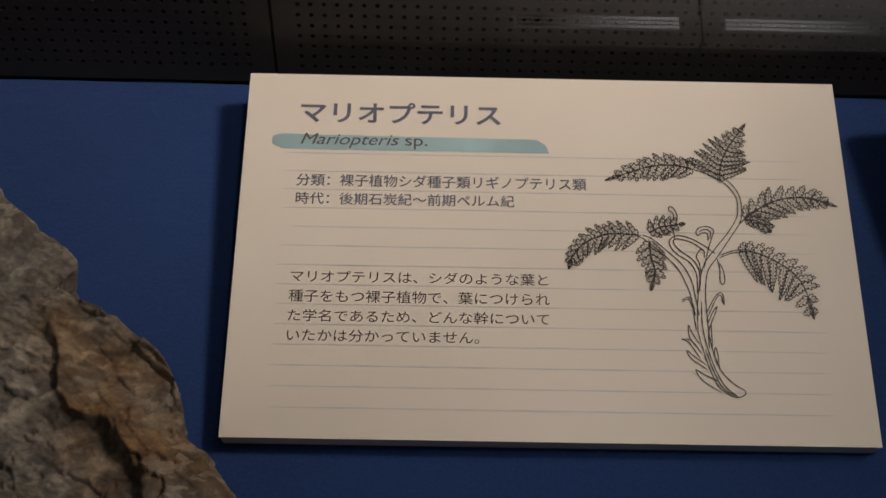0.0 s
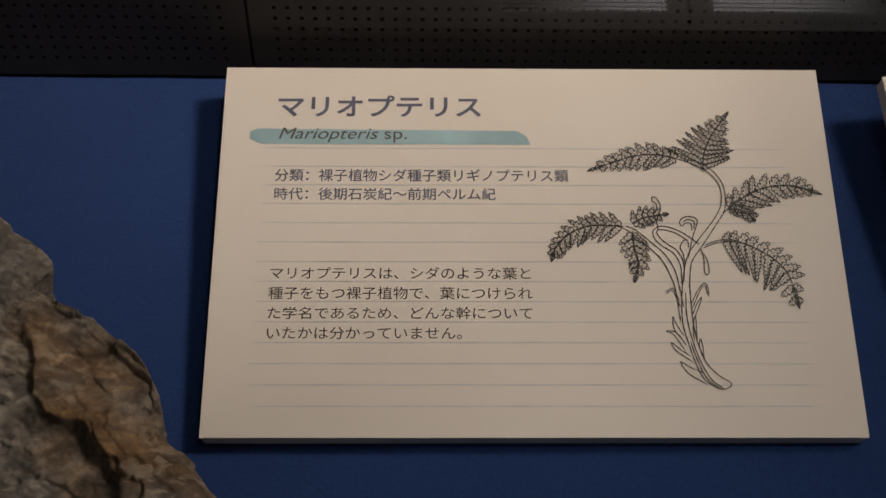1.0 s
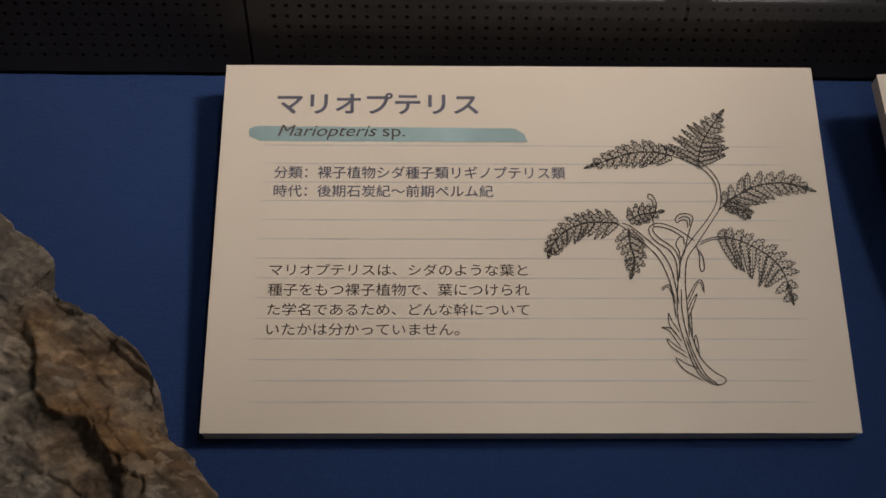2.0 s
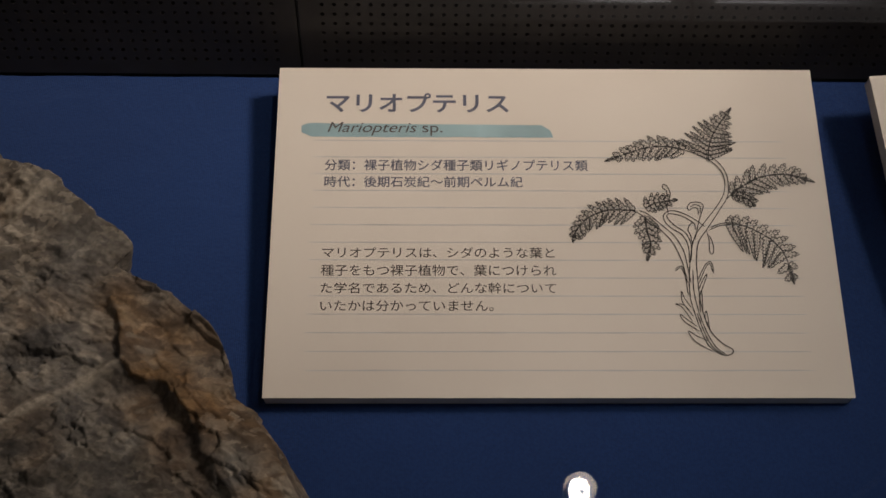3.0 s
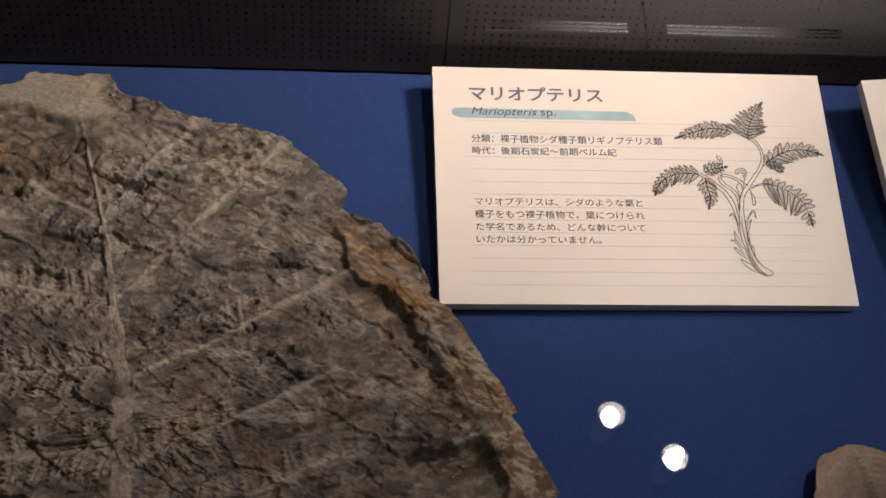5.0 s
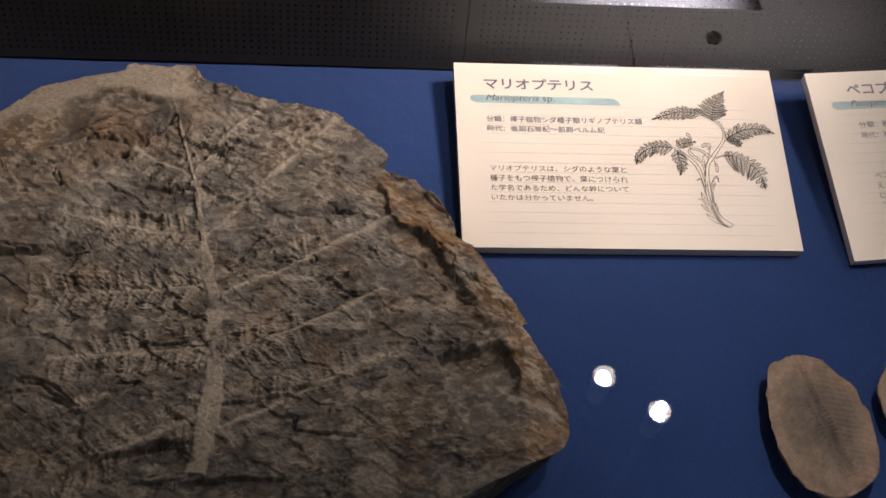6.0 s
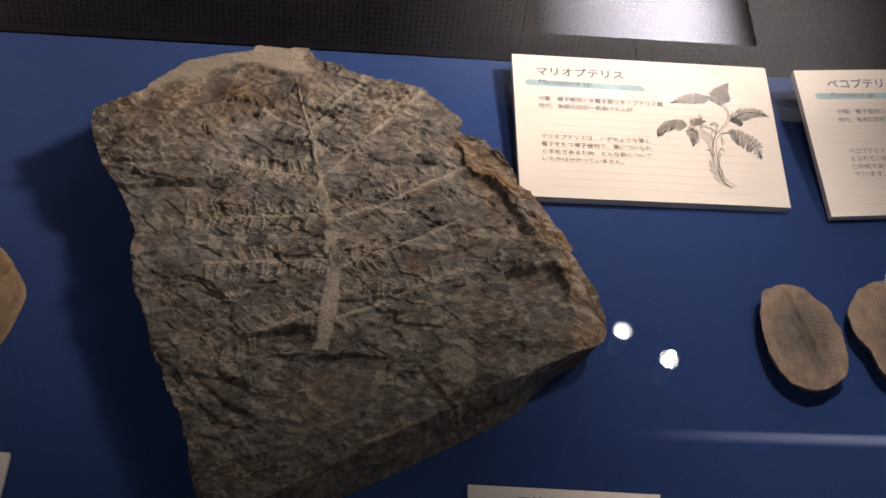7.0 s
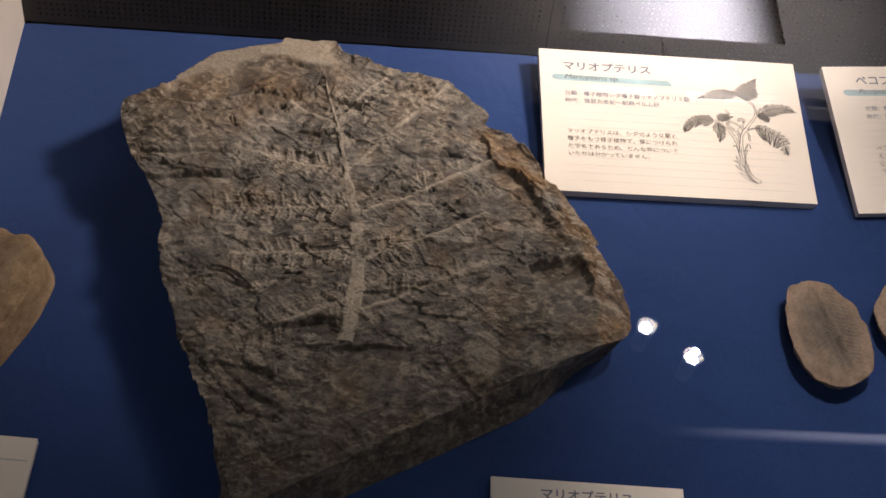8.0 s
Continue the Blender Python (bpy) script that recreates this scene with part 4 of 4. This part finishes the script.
def nodule(outline, centre, axis0, axis1, label, seed):
    def inner(x, y):
        a, b = (x - centre[0]) / 0.030, (y - centre[1]) / 0.042
        return a * a + b * b

    def top(x, y):
        d, along, side, size = seg_near(x, y, axis0, axis1)
        z = 0.0150 - 0.0016 * bell(inner(x, y), 0.6)
        z += 0.0014 * noise.fractal((x * 90 + seed, y * 70, 1), 0.8, 2.1, 4)
        if -0.006 < along < size + 0.006:
            z += -0.0010 * bell(d, 0.0013) + 0.0011 * bell(d - 0.0034, 0.0015)
            z += 0.0009 * math.sin(along * math.pi / 0.0012) * bell(d - 0.0034, 0.0016)
        z += 0.0009 * abs(math.sin((along - d * 0.5) * math.pi / 0.0034)) * bell(d - 0.013, 0.009)
        return z - 0.0030 * max(0, inner(x, y) - 0.72)

    def core(x, y, z, f):
        n = noise.fractal((x * 60 + seed, y * 60, 6), 0.8, 2.1, 4)
        d, along, side, size = seg_near(x, y, axis0, axis1)
        return f * (max(0, 1.25 - inner(x, y) * 1.5 + 0.5 * n) * 0.75 + 0.2 * bell(d, 0.003))

    ob = stone("fossil_nodule", outline, centre, top, lambda u, p: -0.008, 56, 220, 9, 0.0036, M_NODULE, {"pale": core})
    return tagged(ob, label, "fossil", "round fossil nodules")


nodule([(0.1585, -0.238), (0.167, -0.2205), (0.188, -0.2158), (0.2115, -0.235), (0.2185, -0.270), (0.2100, -0.2915), (0.1940, -0.2995), (0.1735, -0.2935), (0.1605, -0.2660)], (0.189, -0.258), (0.1815, -0.224), (0.1975, -0.284),
       "brown oval ironstone nodule with a dark fern imprint", 1)
nodule([(0.2285, -0.236), (0.2410, -0.2140), (0.2630, -0.2085), (0.2860, -0.225), (0.2940, -0.262), (0.2840, -0.292), (0.2640, -0.3010), (0.2430, -0.2870), (0.2300, -0.2560)], (0.262, -0.255), (0.253, -0.222), (0.270, -0.288),
       "reddish brown oval ironstone nodule, counterpart half", 5)




number = lettering("painted_number", "1595", -0.0150, 0.0150, -0.0030, 0.0030, M_INK_NO, slab, shear=0.2, lift=0.0004)
number.matrix_world = pose(-0.0445, -0.3262, 0.0210, 69, 0, 22.8)

# ---- ceiling and lamps, whose images lie in the glass, and an added fill panel ----
# Plain ceiling panels; their brightness is emission in place of lamp light.
tagged(part("ceiling_panel", block(-0.10, 0.655, 1.10, 0.377, 2.4, 1.12), M_LIT), "pale ceiling panel beyond the case, lamp light on it put in as glow", "ceiling panel", kind="structure")
tagged(part("ceiling_panel", block(0.381, 0.655, 1.10, 0.95, 2.4, 1.12), M_LIT), "pale ceiling panel beyond the case, lamp light on it put in as glow", "ceiling panel", kind="structure")
tagged(part("ceiling_batten", block(0.377, 0.655, 1.104, 0.381, 2.4, 1.125), M_BLACK), "thin dark joint between ceiling panels", "trim", kind="structure")


def strip_light(x0, x1, glow):
    fit = thing("strip_light", Matrix.Translation((x0, 0.672, 1.098)), "slim fluorescent strip light with three bright tubes", "lamp", "strip lights")
    part("tray", block(0, -0.008, -0.001, x1 - x0, 0.012, 0.0015), M_TRAY, fit, "pale metal tray, tube light on it put in as glow")
    for k in range(3):
        bm = bmesh.new()
        bmesh.ops.create_cone(bm, cap_ends=True, segments=12, radius1=0.0017, radius2=0.0017, depth=x1 - x0 - 0.004, matrix=Matrix.Translation(((x1 - x0) / 2, -0.006 + 0.0065 * k, -0.003)) @ Matrix.Rotation(radians(90), 4, "Y"))
        part("tube", bm, glow, fit, "glowing white tube")


strip_light(0.15, 0.352, M_TUBE_WEST)
strip_light(0.405, 0.66, M_TUBE)
fire = thing("smoke_detector", Matrix.Translation((0.512, 0.742, 1.098)), "small dark round smoke detector on the ceiling", "detector")
for nm, r0, r1, dep, zz in (("base", 0.013, 0.013, 0.004, -0.002), ("cap", 0.006, 0.010, 0.006, -0.007)):
    bm = bmesh.new()
    bmesh.ops.create_cone(bm, cap_ends=True, segments=20, radius1=r0, radius2=r1, depth=dep, matrix=Matrix.Translation((0, 0, zz)))
    part(nm, bm, M_BLACK, fire)
panel_lamp = thing("overhead_glow", Matrix.Translation((0.20, 0.805, 1.097)), "wide bright ceiling light with a milky diffuser", "lamp")
part("diffuser", block(0, 0, -0.002, 0.40, 0.30, 0.0), M_DIFFUSER, panel_lamp, "milky white glowing diffuser")
part("frame", block(0.002, 0.004, 0.0005, 0.398, 0.296, 0.0025), M_WHITE, panel_lamp, "thin pale frame")
rail = thing("light_rail", Matrix.Translation((0.10, -0.212, 0.55)), "long slim light rail hanging over the case", "lamp")
part("tube", block(0.0, -0.009, -0.002, 0.9, 0.006, 0.003, 0.0008), M_RAIL, rail, "dim bluish tube")
part("holder", block(0.0, -0.006, 0.006, 0.9, 0.006, 0.014), M_BLACK, rail, "black metal holder")
for hx in (0.05, 0.85):
    part("cable", block(hx - 0.002, -0.002, 0.014, hx + 0.002, 0.002, 1.25), M_BLACK, rail)


def downlight(place, size):
    lamp_thing = thing("downlight", Matrix.Translation(place), "small round hanging spotlight with a bright warm lens", "lamp", "spotlights over the case")
    bm = bmesh.new()
    bmesh.ops.create_cone(bm, cap_ends=True, segments=9, radius1=0.0098 * size, radius2=0.0098 * size, depth=0.003, matrix=Matrix.Diagonal((0.92, 1.1, 1, 1)))
    part("lens", bm, M_GLOW, lamp_thing, "bright warm lens")
    bm = bmesh.new()
    bmesh.ops.create_cone(bm, cap_ends=True, segments=12, radius1=0.0016 * size, radius2=0.0012 * size, depth=0.003, matrix=Matrix.Translation((0.001, -0.002, -0.004)))
    part("bulb_cap", bm, M_BLACK, lamp_thing, "dark cap at the centre of the lens")
    bm = bmesh.new()
    bmesh.ops.create_cone(bm, cap_ends=False, segments=32, radius1=0.0135 * size, radius2=0.010 * size, depth=0.04, matrix=Matrix.Translation((0, 0, 0.014)))
    part("housing", bm, M_WHITE, lamp_thing, "pale round housing")
    part("stem", block(-0.003, -0.003, 0.03, 0.003, 0.003, 1.25 - (place[2] - 0.55)), M_BLACK, lamp_thing, "black hanging stem")


for lamp_place in SPOTS:
    downlight(lamp_place, 0.7)
downlight(MAIN, 2.0)

# Unseen fill panel, added to brighten front faces of slab and cards.
room_fill = thing("overhead_glow", Matrix.Translation((-0.3, -1.7, 1.79)), "broad soft fill panel, added unseen in front of the case", "lamp")
part("diffuser", block(-0.6, -0.6, -0.006, 0.6, 0.6, 0.0), M_ROOM_FILL, room_fill, "glowing face of the added fill panel")
part("frame", block(-0.64, -0.64, 0.0, 0.64, 0.64, 0.008), M_WHITE, room_fill, "pale frame of the added fill panel")
